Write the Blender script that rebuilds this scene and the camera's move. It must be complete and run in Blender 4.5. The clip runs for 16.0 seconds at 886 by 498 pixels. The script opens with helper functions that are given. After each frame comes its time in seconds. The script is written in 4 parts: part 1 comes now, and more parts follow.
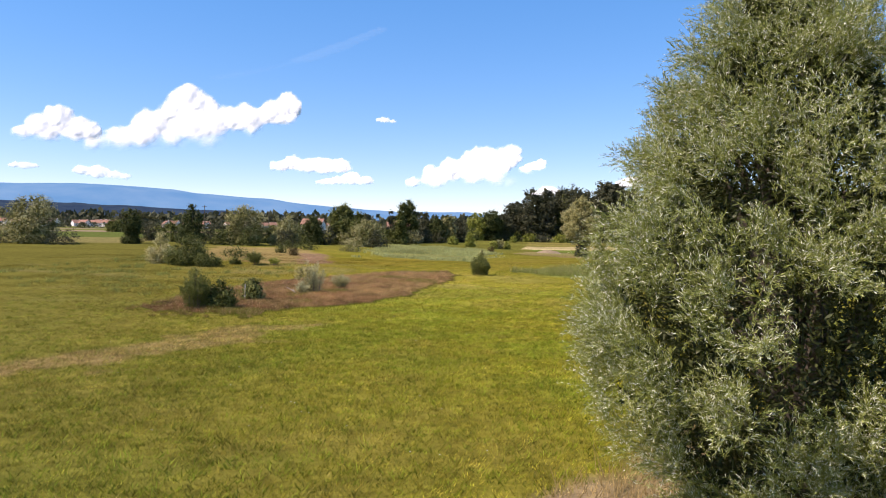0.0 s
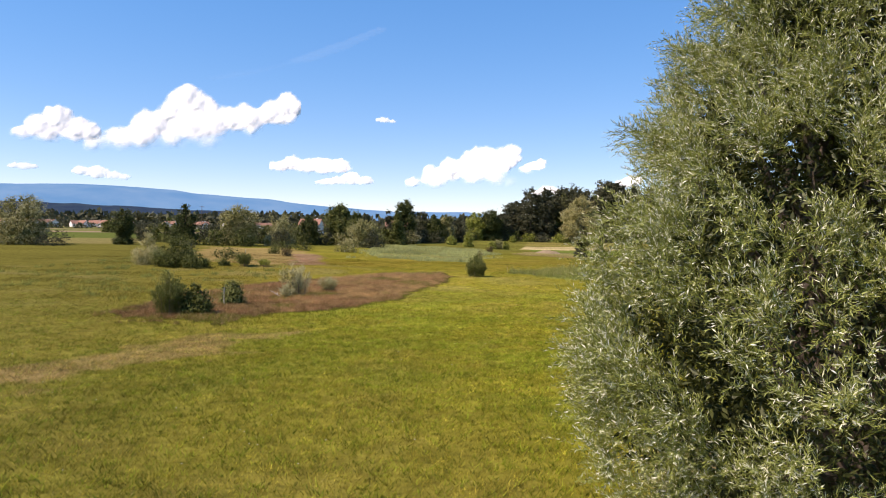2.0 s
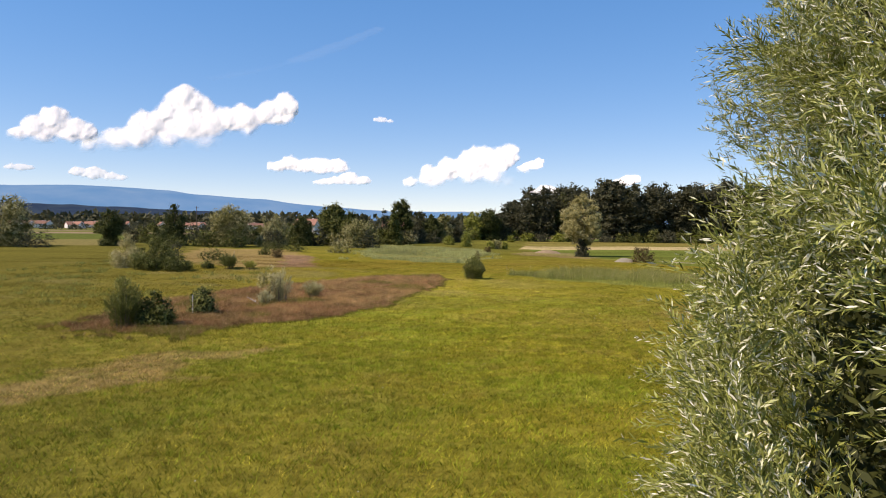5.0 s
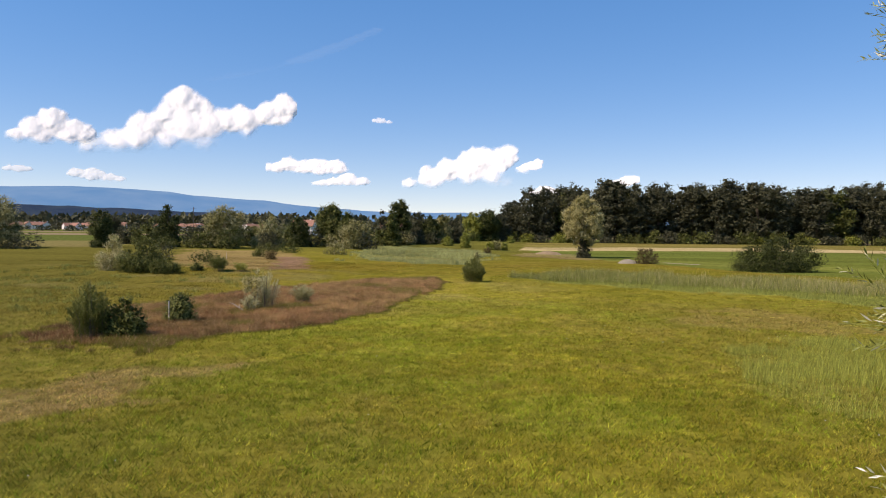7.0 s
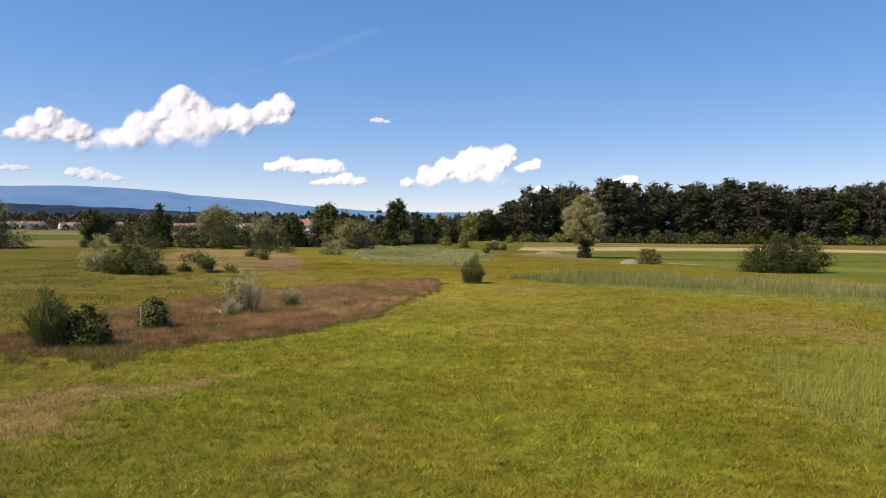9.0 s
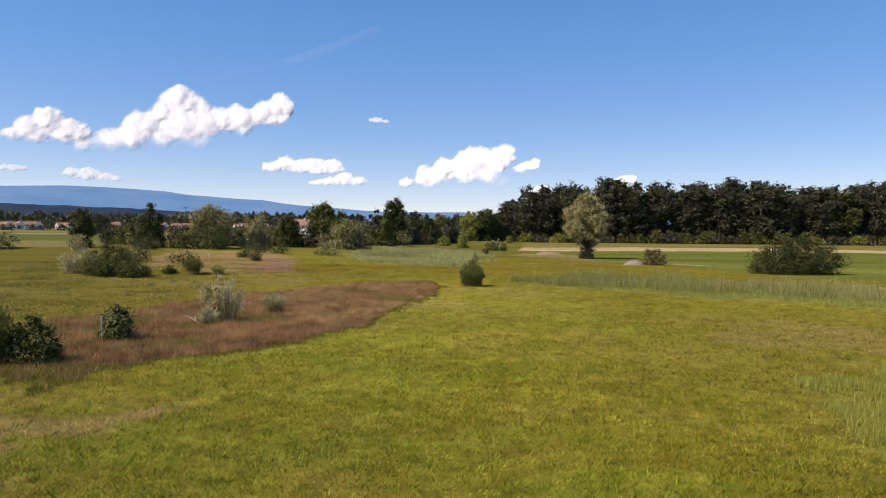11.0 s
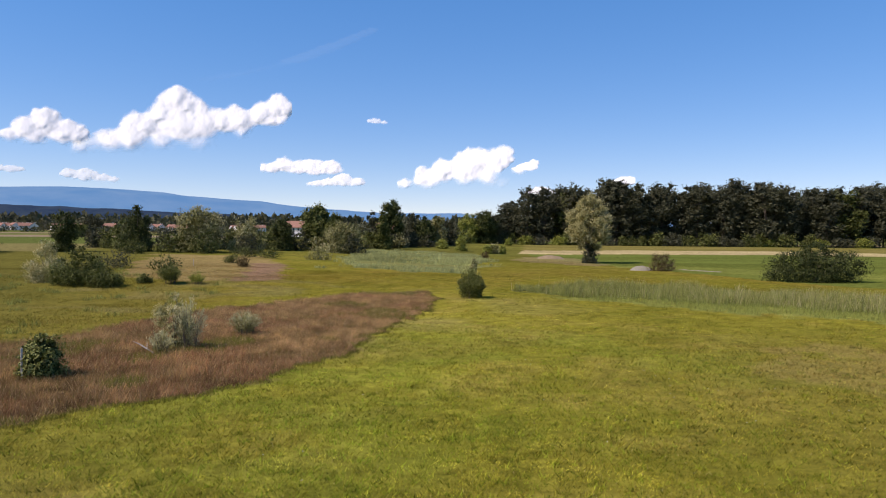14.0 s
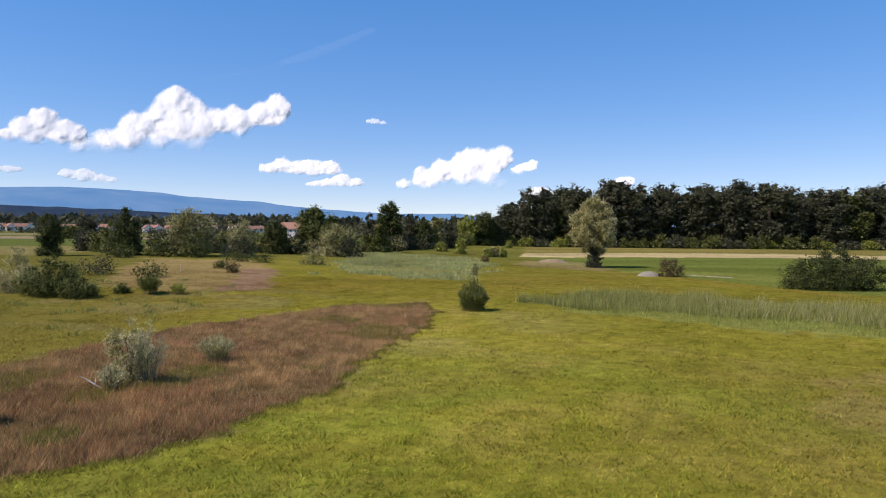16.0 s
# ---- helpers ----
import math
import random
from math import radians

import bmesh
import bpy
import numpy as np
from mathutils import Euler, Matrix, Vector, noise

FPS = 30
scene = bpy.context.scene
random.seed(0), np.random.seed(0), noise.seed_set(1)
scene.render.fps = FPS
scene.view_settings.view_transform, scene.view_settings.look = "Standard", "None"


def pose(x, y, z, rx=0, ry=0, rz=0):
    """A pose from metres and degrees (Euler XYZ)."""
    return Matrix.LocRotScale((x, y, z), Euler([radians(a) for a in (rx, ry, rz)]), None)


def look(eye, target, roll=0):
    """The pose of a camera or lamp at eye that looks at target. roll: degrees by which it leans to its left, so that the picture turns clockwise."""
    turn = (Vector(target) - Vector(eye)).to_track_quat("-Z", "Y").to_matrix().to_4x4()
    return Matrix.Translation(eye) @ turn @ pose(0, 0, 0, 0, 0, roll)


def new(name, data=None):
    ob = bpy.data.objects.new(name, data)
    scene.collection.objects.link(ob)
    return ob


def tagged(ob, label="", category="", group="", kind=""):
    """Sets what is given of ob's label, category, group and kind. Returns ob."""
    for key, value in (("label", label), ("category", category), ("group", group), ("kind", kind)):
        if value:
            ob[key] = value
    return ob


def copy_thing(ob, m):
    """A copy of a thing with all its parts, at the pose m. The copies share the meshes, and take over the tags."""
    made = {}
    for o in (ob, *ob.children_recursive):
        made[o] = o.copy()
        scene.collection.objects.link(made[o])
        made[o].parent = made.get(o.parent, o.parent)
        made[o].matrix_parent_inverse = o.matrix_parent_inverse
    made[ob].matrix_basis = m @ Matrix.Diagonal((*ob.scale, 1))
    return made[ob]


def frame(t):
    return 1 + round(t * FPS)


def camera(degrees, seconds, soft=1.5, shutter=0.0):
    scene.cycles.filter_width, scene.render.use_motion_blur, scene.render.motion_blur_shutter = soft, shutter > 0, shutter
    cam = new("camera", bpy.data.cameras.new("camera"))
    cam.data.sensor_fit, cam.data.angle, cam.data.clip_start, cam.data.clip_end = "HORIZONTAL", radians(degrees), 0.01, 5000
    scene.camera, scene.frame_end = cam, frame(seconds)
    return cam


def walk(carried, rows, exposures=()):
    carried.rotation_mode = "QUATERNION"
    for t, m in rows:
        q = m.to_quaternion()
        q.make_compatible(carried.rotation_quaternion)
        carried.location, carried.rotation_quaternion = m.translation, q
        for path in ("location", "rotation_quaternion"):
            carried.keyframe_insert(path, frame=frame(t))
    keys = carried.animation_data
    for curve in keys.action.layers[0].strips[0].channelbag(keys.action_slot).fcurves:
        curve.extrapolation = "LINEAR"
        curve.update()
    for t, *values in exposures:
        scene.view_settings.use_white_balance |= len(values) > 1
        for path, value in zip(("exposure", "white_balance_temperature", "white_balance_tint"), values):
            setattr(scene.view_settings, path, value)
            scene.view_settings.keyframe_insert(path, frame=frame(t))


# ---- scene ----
cam = camera(66.0, 16.0, 1.0)
PATH = [
    (0, (-0.056, -0.399, 5.488), (-0.15, 1.598, 5.449), 0.9),
    (0.5, (0.123, 0.236, 5.475), (0.03, 2.234, 5.437), 0.9),
    (1, (0.288, 0.998, 5.488), (0.195, 2.995, 5.45), 0.9),
    (1.5, (0.413, 1.832, 5.506), (0.32, 3.829, 5.469), 0.9),
    (2, (0.508, 2.691, 5.523), (0.414, 4.688, 5.484), 0.8),
    (2.5, (0.547, 3.565, 5.55), (0.454, 5.562, 5.51), 0.6),
    (3, (0.56, 4.422, 5.562), (0.468, 6.419, 5.521), 0.6),
    (3.5, (0.57, 5.269, 5.567), (0.479, 7.267, 5.527), 0.6),
    (4, (0.572, 6.168, 5.571), (0.482, 8.166, 5.531), 0.6),
    (6.5, (0.545, 10.728, 5.559), (0.458, 12.726, 5.52), 0.5),
    (7, (0.502, 11.617, 5.552), (0.416, 13.615, 5.515), 0.5),
    (7.5, (0.517, 12.538, 5.548), (0.432, 14.536, 5.511), 0.5),
    (8, (0.524, 13.417, 5.549), (0.439, 15.415, 5.511), 0.5),
    (8.5, (0.492, 14.244, 5.544), (0.41, 16.242, 5.506), 0.5),
    (9, (0.449, 15.082, 5.535), (0.368, 17.08, 5.497), 0.5),
    (11.5, (0.396, 20.289, 5.635), (0.319, 22.287, 5.597), 0.5),
    (12, (0.385, 21.302, 5.715), (0.309, 23.301, 5.678), 0.5),
    (12.5, (0.369, 22.291, 5.794), (0.294, 24.289, 5.757), 0.4),
    (13, (0.352, 23.326, 5.894), (0.277, 25.325, 5.857), 0.5),
    (13.5, (0.318, 24.354, 5.992), (0.244, 26.352, 5.957), 0.5),
    (14, (0.302, 25.479, 6.192), (0.229, 27.478, 6.157), 0.5),
    (14.5, (0.242, 26.606, 6.381), (0.169, 28.604, 6.346), 0.5),
    (15, (0.214, 27.899, 6.536), (0.142, 29.897, 6.502), 0.5),
    (15.5, (0.152, 29.275, 6.719), (0.08, 31.273, 6.685), 0.5),
    (16, (0.068, 30.722, 6.889), (-0.002, 32.721, 6.855), 0.5),
]
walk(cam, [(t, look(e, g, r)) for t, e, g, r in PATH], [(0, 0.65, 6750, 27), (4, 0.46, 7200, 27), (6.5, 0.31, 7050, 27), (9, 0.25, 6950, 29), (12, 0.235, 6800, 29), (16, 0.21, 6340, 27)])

# ---- light ----
SUN_AZ, SUN_EL = -114.0, 50.0          # degrees from +Y (clockwise), above the horizon
world = bpy.data.worlds.new("sky")
scene.world = world
world.use_nodes = True
wn, wl = world.node_tree.nodes, world.node_tree.links
sky = wn.new("ShaderNodeTexSky")
sky.sky_type, sky.sun_disc = "NISHITA", False
sky.sun_elevation, sky.sun_rotation = radians(SUN_EL), radians(SUN_AZ)
sky.air_density, sky.dust_density, sky.ozone_density, sky.altitude = 1.0, 0.05, 3.0, 1500
tint = wn.new("ShaderNodeHueSaturation")
tint.inputs["Hue"].default_value = 0.504
tint.inputs["Saturation"].default_value, tint.inputs["Value"].default_value = 1.85, 1.0
soften = wn.new("ShaderNodeGamma")
soften.inputs["Gamma"].default_value = 0.54
wl.new(sky.outputs[0], soften.inputs["Color"])
wl.new(soften.outputs[0], tint.inputs["Color"])
wl.new(tint.outputs[0], wn["Background"].inputs[0])
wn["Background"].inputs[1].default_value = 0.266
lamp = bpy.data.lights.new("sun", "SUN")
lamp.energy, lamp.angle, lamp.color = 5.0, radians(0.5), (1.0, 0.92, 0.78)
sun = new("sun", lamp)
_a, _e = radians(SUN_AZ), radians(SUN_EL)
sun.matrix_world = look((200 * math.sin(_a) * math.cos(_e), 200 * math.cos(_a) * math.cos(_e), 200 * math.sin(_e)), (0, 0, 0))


# ---- materials ----
def base_mat(name, rough=0.9, spec=0.2):
    m = bpy.data.materials.new(name)
    m.use_nodes = True
    b = m.node_tree.nodes["Principled BSDF"]
    b.inputs["Roughness"].default_value = rough
    b.inputs["Specular IOR Level"].default_value = spec
    return m, m.node_tree.nodes, m.node_tree.links, b


def ramp(nodes, stops):
    r = nodes.new("ShaderNodeValToRGB")
    e = r.color_ramp.elements
    while len(e) < len(stops):
        e.new(0.5)
    for el, (p, c) in zip(e, stops):
        el.position, el.color = p, (*c, 1)
    return r


def noise_tex(nodes, links, scale, detail=4, coord="Object", rough=0.6):
    tc = nodes.new("ShaderNodeTexCoord")
    n = nodes.new("ShaderNodeTexNoise")
    n.inputs["Scale"].default_value, n.inputs["Detail"].default_value, n.inputs["Roughness"].default_value = scale, detail, rough
    links.new(tc.outputs[coord], n.inputs["Vector"])
    return n


def leaf_mat(name, stops, glow=0.3, rough=0.65, spec=0.12):
    """Leaves: colour by the leaf's own tone, with light passing through."""
    m, n, l, b = base_mat(name, rough, spec)
    a = n.new("ShaderNodeAttribute")
    a.attribute_name = "tone"
    r = ramp(n, stops)
    l.new(a.outputs["Fac"], r.inputs["Fac"])
    l.new(r.outputs["Color"], b.inputs["Base Color"])
    t = n.new("ShaderNodeBsdfTranslucent")
    hs = n.new("ShaderNodeHueSaturation")
    hs.inputs["Saturation"].default_value, hs.inputs["Value"].default_value = 1.15, 1.2
    l.new(r.outputs["Color"], hs.inputs["Color"])
    l.new(hs.outputs["Color"], t.inputs["Color"])
    mix = n.new("ShaderNodeMixShader")
    mix.inputs["Fac"].default_value = glow
    l.new(b.outputs[0], mix.inputs[1])
    l.new(t.outputs[0], mix.inputs[2])
    l.new(mix.outputs[0], n["Material Output"].inputs["Surface"])
    return m


def colour_mat(name, glow=0.0, fine=0.0):
    """Ground cover: colour stored on the mesh, broken up by fine noise."""
    m, n, l, b = base_mat(name, 1.0, 0.0)
    a = n.new("ShaderNodeAttribute")
    a.attribute_name = "cover"
    out = a.outputs["Color"]
    if fine:
        n1, n2 = noise_tex(n, l, 4.2, 8, rough=0.8), noise_tex(n, l, 1.0, 6, rough=0.75)
        add = n.new("ShaderNodeMath")
        add.operation = "ADD"
        l.new(n1.outputs["Fac"], add.inputs[0])
        l.new(n2.outputs["Fac"], add.inputs[1])
        mr = n.new("ShaderNodeMapRange")
        mr.inputs["From Min"].default_value, mr.inputs["From Max"].default_value = 0.72, 1.28
        mr.inputs["To Min"].default_value, mr.inputs["To Max"].default_value = 1 - fine, 1 + fine
        l.new(add.outputs[0], mr.inputs["Value"])
        hs = n.new("ShaderNodeHueSaturation")
        l.new(mr.outputs[0], hs.inputs["Value"])
        l.new(out, hs.inputs["Color"])
        out = hs.outputs["Color"]
        bump = n.new("ShaderNodeBump")
        bump.inputs["Strength"].default_value, bump.inputs["Distance"].default_value = 0.8, 0.1
        l.new(n1.outputs["Fac"], bump.inputs["Height"])
        l.new(bump.outputs[0], b.inputs["Normal"])
    l.new(out, b.inputs["Base Color"])
    if glow:
        t = n.new("ShaderNodeBsdfTranslucent")
        l.new(out, t.inputs["Color"])
        mix = n.new("ShaderNodeMixShader")
        mix.inputs["Fac"].default_value = glow
        l.new(b.outputs[0], mix.inputs[1])
        l.new(t.outputs[0], mix.inputs[2])
        l.new(mix.outputs[0], n["Material Output"].inputs["Surface"])
    return m


def rough_mat(name, c1, c2, scale=8, rough=0.9, bump=0.4):
    """Bark, stone, plaster, tile: two colours by noise, with relief."""
    m, n, l, b = base_mat(name, rough, 0.2)
    t = noise_tex(n, l, scale, 8)
    r = ramp(n, [(0.3, c1), (0.7, c2)])
    l.new(t.outputs["Fac"], r.inputs["Fac"])
    l.new(r.outputs["Color"], b.inputs["Base Color"])
    bp = n.new("ShaderNodeBump")
    bp.inputs["Strength"].default_value, bp.inputs["Distance"].default_value = bump, 0.05
    l.new(t.outputs["Fac"], bp.inputs["Height"])
    l.new(bp.outputs[0], b.inputs["Normal"])
    return m


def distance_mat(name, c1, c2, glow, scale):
    """Far relief behind kilometres of air: soft diffuse, with the blue haze painted in as emission."""
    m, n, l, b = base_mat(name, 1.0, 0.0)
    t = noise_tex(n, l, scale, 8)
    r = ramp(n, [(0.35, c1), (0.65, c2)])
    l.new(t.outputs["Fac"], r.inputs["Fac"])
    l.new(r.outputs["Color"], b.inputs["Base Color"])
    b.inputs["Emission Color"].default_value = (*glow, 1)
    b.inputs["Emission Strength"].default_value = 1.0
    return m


# the willow's darkest stop carries the shade painted into its inner leaves
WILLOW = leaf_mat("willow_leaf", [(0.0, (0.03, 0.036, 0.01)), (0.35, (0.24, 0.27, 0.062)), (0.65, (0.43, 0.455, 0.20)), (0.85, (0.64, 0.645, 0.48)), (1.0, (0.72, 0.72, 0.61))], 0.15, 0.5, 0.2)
SILVER = leaf_mat("silver_willow_leaf", [(0.0, (0.045, 0.048, 0.015)), (0.45, (0.25, 0.24, 0.085)), (1.0, (0.64, 0.6, 0.35))], 0.1)
PALE = leaf_mat("pale_willow_leaf", [(0.0, (0.12, 0.11, 0.035)), (0.5, (0.38, 0.35, 0.145)), (1.0, (0.68, 0.62, 0.37))], 0.15)
THICKET = leaf_mat("thicket_leaf", [(0.0, (0.022, 0.03, 0.01)), (0.5, (0.06, 0.074, 0.02)), (1.0, (0.12, 0.13, 0.038))], 0.12)
GREEN = leaf_mat("green_leaf", [(0.0, (0.028, 0.034, 0.01)), (0.45, (0.095, 0.108, 0.025)), (1.0, (0.25, 0.26, 0.08))], 0.12)
DARK = leaf_mat("dark_leaf", [(0.0, (0.038, 0.04, 0.024)), (0.5, (0.068, 0.072, 0.037)), (1.0, (0.115, 0.116, 0.06))], 0.2)
LIGHT = leaf_mat("light_leaf", [(0.0, (0.07, 0.085, 0.015)), (0.45, (0.22, 0.24, 0.04)), (1.0, (0.42, 0.43, 0.12))], 0.18)
RUSSET = leaf_mat("russet_leaf", [(0.0, (0.06, 0.045, 0.02)), (0.5, (0.12, 0.09, 0.035)), (1.0, (0.2, 0.16, 0.07))], 0.2)
GROUND = colour_mat("meadow_ground", 0.0, 0.55)
BLADE = colour_mat("grass_blade", 0.4)
BARK = rough_mat("willow_bark", (0.06, 0.045, 0.03), (0.17, 0.14, 0.11), 9)
PALE_WOOD = rough_mat("weathered_wood", (0.36, 0.33, 0.28), (0.55, 0.52, 0.46), 14)
STONE = rough_mat("gravel_stone", (0.16, 0.145, 0.10), (0.27, 0.245, 0.175), 6)
EARTH = rough_mat("dry_earth", (0.17, 0.125, 0.07), (0.28, 0.215, 0.13), 2.5)
WALL = rough_mat("house_plaster", (0.62, 0.60, 0.55), (0.75, 0.73, 0.69), 1.2)
ROOF = rough_mat("roof_tile", (0.22, 0.11, 0.075), (0.30, 0.17, 0.12), 3)
GLASSY = rough_mat("window_pane", (0.02, 0.025, 0.03), (0.05, 0.055, 0.06), 2, 0.15, 0.0)
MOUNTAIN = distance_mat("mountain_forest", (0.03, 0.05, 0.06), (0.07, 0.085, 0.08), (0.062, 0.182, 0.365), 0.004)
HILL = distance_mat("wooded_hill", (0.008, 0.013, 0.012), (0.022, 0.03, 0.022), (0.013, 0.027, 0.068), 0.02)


# ---- building helpers ----
def fast_mesh(name, verts, faces, mat, tone=None, cover=None, smooth=False):
    verts, faces = np.asarray(verts, np.float32), np.asarray(faces, np.int32)
    k = faces.shape[1]
    me = bpy.data.meshes.new(name)
    me.vertices.add(len(verts))
    me.vertices.foreach_set("co", verts.ravel())
    me.loops.add(faces.size)
    me.loops.foreach_set("vertex_index", faces.ravel())
    me.polygons.add(len(faces))
    me.polygons.foreach_set("loop_start", np.arange(0, faces.size, k, dtype=np.int32))
    if tone is not None:
        me.attributes.new("tone", "FLOAT", "POINT").data.foreach_set("value", np.asarray(tone, np.float32))
    if cover is not None:
        c = np.ones((len(verts), 4), np.float32)
        c[:, :3] = np.clip(cover, 0, 1)
        me.attributes.new("cover", "FLOAT_COLOR", "POINT").data.foreach_set("color", c.ravel())
    me.update(calc_edges=True)
    if smooth:
        me.polygons.foreach_set("use_smooth", np.ones(len(faces), bool))
    me.materials.append(mat)
    return me


def part(name, data, parent, label="", at=None):
    """Links a mesh (or a bmesh with its material) as one object under a thing."""
    ob = new(name, data)
    ob.parent = parent
    if at is not None:
        ob.matrix_basis = at
    if label:
        tagged(ob, label)
    return ob


def bm_mesh(name, bm, mat):
    me = bpy.data.meshes.new(name)
    bm.to_mesh(me)
    bm.free()
    me.materials.append(mat)
    return me


def thing(name, x, y, label, category, group="", z=None, turn=0.0):
    ob = new(name)
    ob.empty_display_size = 0.3
    ob.matrix_basis = pose(x, y, float(height(x, y)) if z is None else z, 0, 0, turn)
    return tagged(ob, label, category, group)


def unit(v):
    return v / np.maximum(np.linalg.norm(v, axis=-1, keepdims=True), 1e-9)


def value_noise(x, y, cell, seed=0):
    """Smooth noise from 0 to 1 on the plane."""
    g = np.random.RandomState(seed).rand(256, 256)
    u, v = np.asarray(x) / cell + 1000.3, np.asarray(y) / cell + 1000.7
    i, j = np.floor(u).astype(int), np.floor(v).astype(int)
    a, b = u - i, v - j
    a, b = a * a * (3 - 2 * a), b * b * (3 - 2 * b)
    i0, i1, j0, j1 = i % 256, (i + 1) % 256, j % 256, (j + 1) % 256
    return (g[i0, j0] * (1 - a) + g[i1, j0] * a) * (1 - b) + (g[i0, j1] * (1 - a) + g[i1, j1] * a) * b


def fbm(x, y, cell, seed=0, octaves=4):
    return sum(value_noise(x, y, cell / 2 ** k, seed + k) * 0.5 ** (k + 1) for k in range(octaves)) / (1 - 0.5 ** octaves)


def step(v, a, b):
    t = np.clip((v - a) / (b - a), 0, 1)
    return t * t * (3 - 2 * t)


def height(x, y):
    """The lie of the land."""
    x, y = np.asarray(x, float), np.asarray(y, float)
    near = np.clip(y - 85, 0, 115) * (0.0096 - 0.000157 * np.clip(x, -80, 30))
    far = step(y, 205, 345) * 2.4 + 0.010 * np.maximum(y - 350, 0)
    rough = (fbm(x, y, 14, 40, 3) - 0.5) * 0.35 * step(np.hypot(x + 40, y - 110), 60, 20)
    bank = 0.7 * np.exp(-((x + 36) / 16) ** 2 - ((y - 107) / 7) ** 2)
    return near + far + rough + bank + (value_noise(x, y, 3.0, 7) - 0.5) * 0.08


def inside(x, y, poly, warp=1.5, seed=0):
    """How far a place lies inside an outline with a ragged edge: 0 or 1."""
    px = x + (fbm(x, y, 4, seed + 60, 3) - 0.5) * 2 * warp
    py = y + (fbm(x, y, 4, seed + 70, 3) - 0.5) * 3 * warp
    px, py = px + (fbm(x, y, 0.9, seed + 80, 2) - 0.5) * 0.9 * min(warp, 2), py + (fbm(x, y, 0.9, seed + 90, 2) - 0.5) * 1.6 * min(warp, 2)
    hit = np.zeros(np.shape(px), bool)
    for (x0, y0), (x1, y1) in zip(poly, poly[1:] + poly[:1]):
        cross = (y0 > py) != (y1 > py)
        hit ^= cross & (px < (x1 - x0) * (py - y0) / ((y1 - y0) or 1e-9) + x0)
    return hit


SORREL = [(-24.2, 46.8), (-20.6, 43.8), (-15.6, 43.3), (-12.8, 48.8), (-10.3, 52.3), (-7.4, 58.2), (-5.4, 66.3), (-3.9, 76.5), (-2.8, 96), (-3.4, 100), (-12.5, 95.5), (-17.5, 88.5), (-21, 78.5), (-24, 69), (-25.5, 57)]
HAY = [(-30, 16), (-17.9, 24.2), (-15.5, 27.6), (-12.3, 32.5), (-9.3, 38.5), (-11.3, 40.7), (-13.3, 39), (-16, 35.5), (-19, 29), (-30, 22)]
HOLLOW = [(-68, 176), (-46, 178), (-38, 162), (-33, 146), (-26, 110), (-32, 103), (-41, 106), (-58, 140)]
TRACK = [(-39.5, 152), (-33.5, 151), (-25, 116), (-23.5, 107), (-28, 106), (-30, 117)]
REED_NEAR = [(12.9, 46.3), (17, 49.4), (24, 51), (30, 44), (28, 34), (16, 31), (11.6, 33.8), (10.9, 37.6), (12.6, 43.2)]
REED_FAR = [(6, 103), (8.5, 107), (18.5, 112.5), (30, 107), (37, 101), (46, 92), (60, 84), (62, 72), (45, 76), (37, 82.5), (30, 88), (24, 91), (17, 94.5), (10, 98.5)]
LUSH = [(8, 98), (17, 89), (25, 84), (30, 79), (36, 68), (40, 54), (36, 46), (50, 44), (62, 50), (62, 74), (45, 78), (37, 84), (30, 90), (24, 93), (17, 96)]
REED_MID = [(-25, 150), (1.3, 131), (4, 165), (5, 215), (-30, 240)]
STRAW = [(16, 239), (51, 248), (98, 253), (138, 247), (330, 204), (330, 224), (150, 270), (111, 283), (58, 279), (20, 268)]
STUBBLE = [(20, 272), (58, 283), (111, 287), (150, 274), (330, 228), (330, 290), (150, 325), (60, 338), (26, 334)]
FRESH = [(30, 172), (34, 158), (58, 134), (72, 128), (76, 140), (62, 152), (46, 172)]
PALE_STRIP = [(40.5, 157), (45.5, 150.6), (46.6, 151.2), (41.8, 158)]
FIELD = [(20, 200), (30, 172), (44, 128), (60, 100), (180, 80), (330, 80), (330, 194), (138, 245), (98, 251), (51, 246), (18, 237)]
SCRUB = [(12, 184), (21, 172), (31, 171), (29, 215), (24, 228), (15, 213)]
BARE = [(15, 53), (23, 50), (27, 57), (22, 66), (14, 61)]
FALLOW = [(2.2, 12.5), (3.0, 16.5), (5, 19.5), (9, 21), (14, 19), (15, 12), (12, 6), (4, 8.5)]


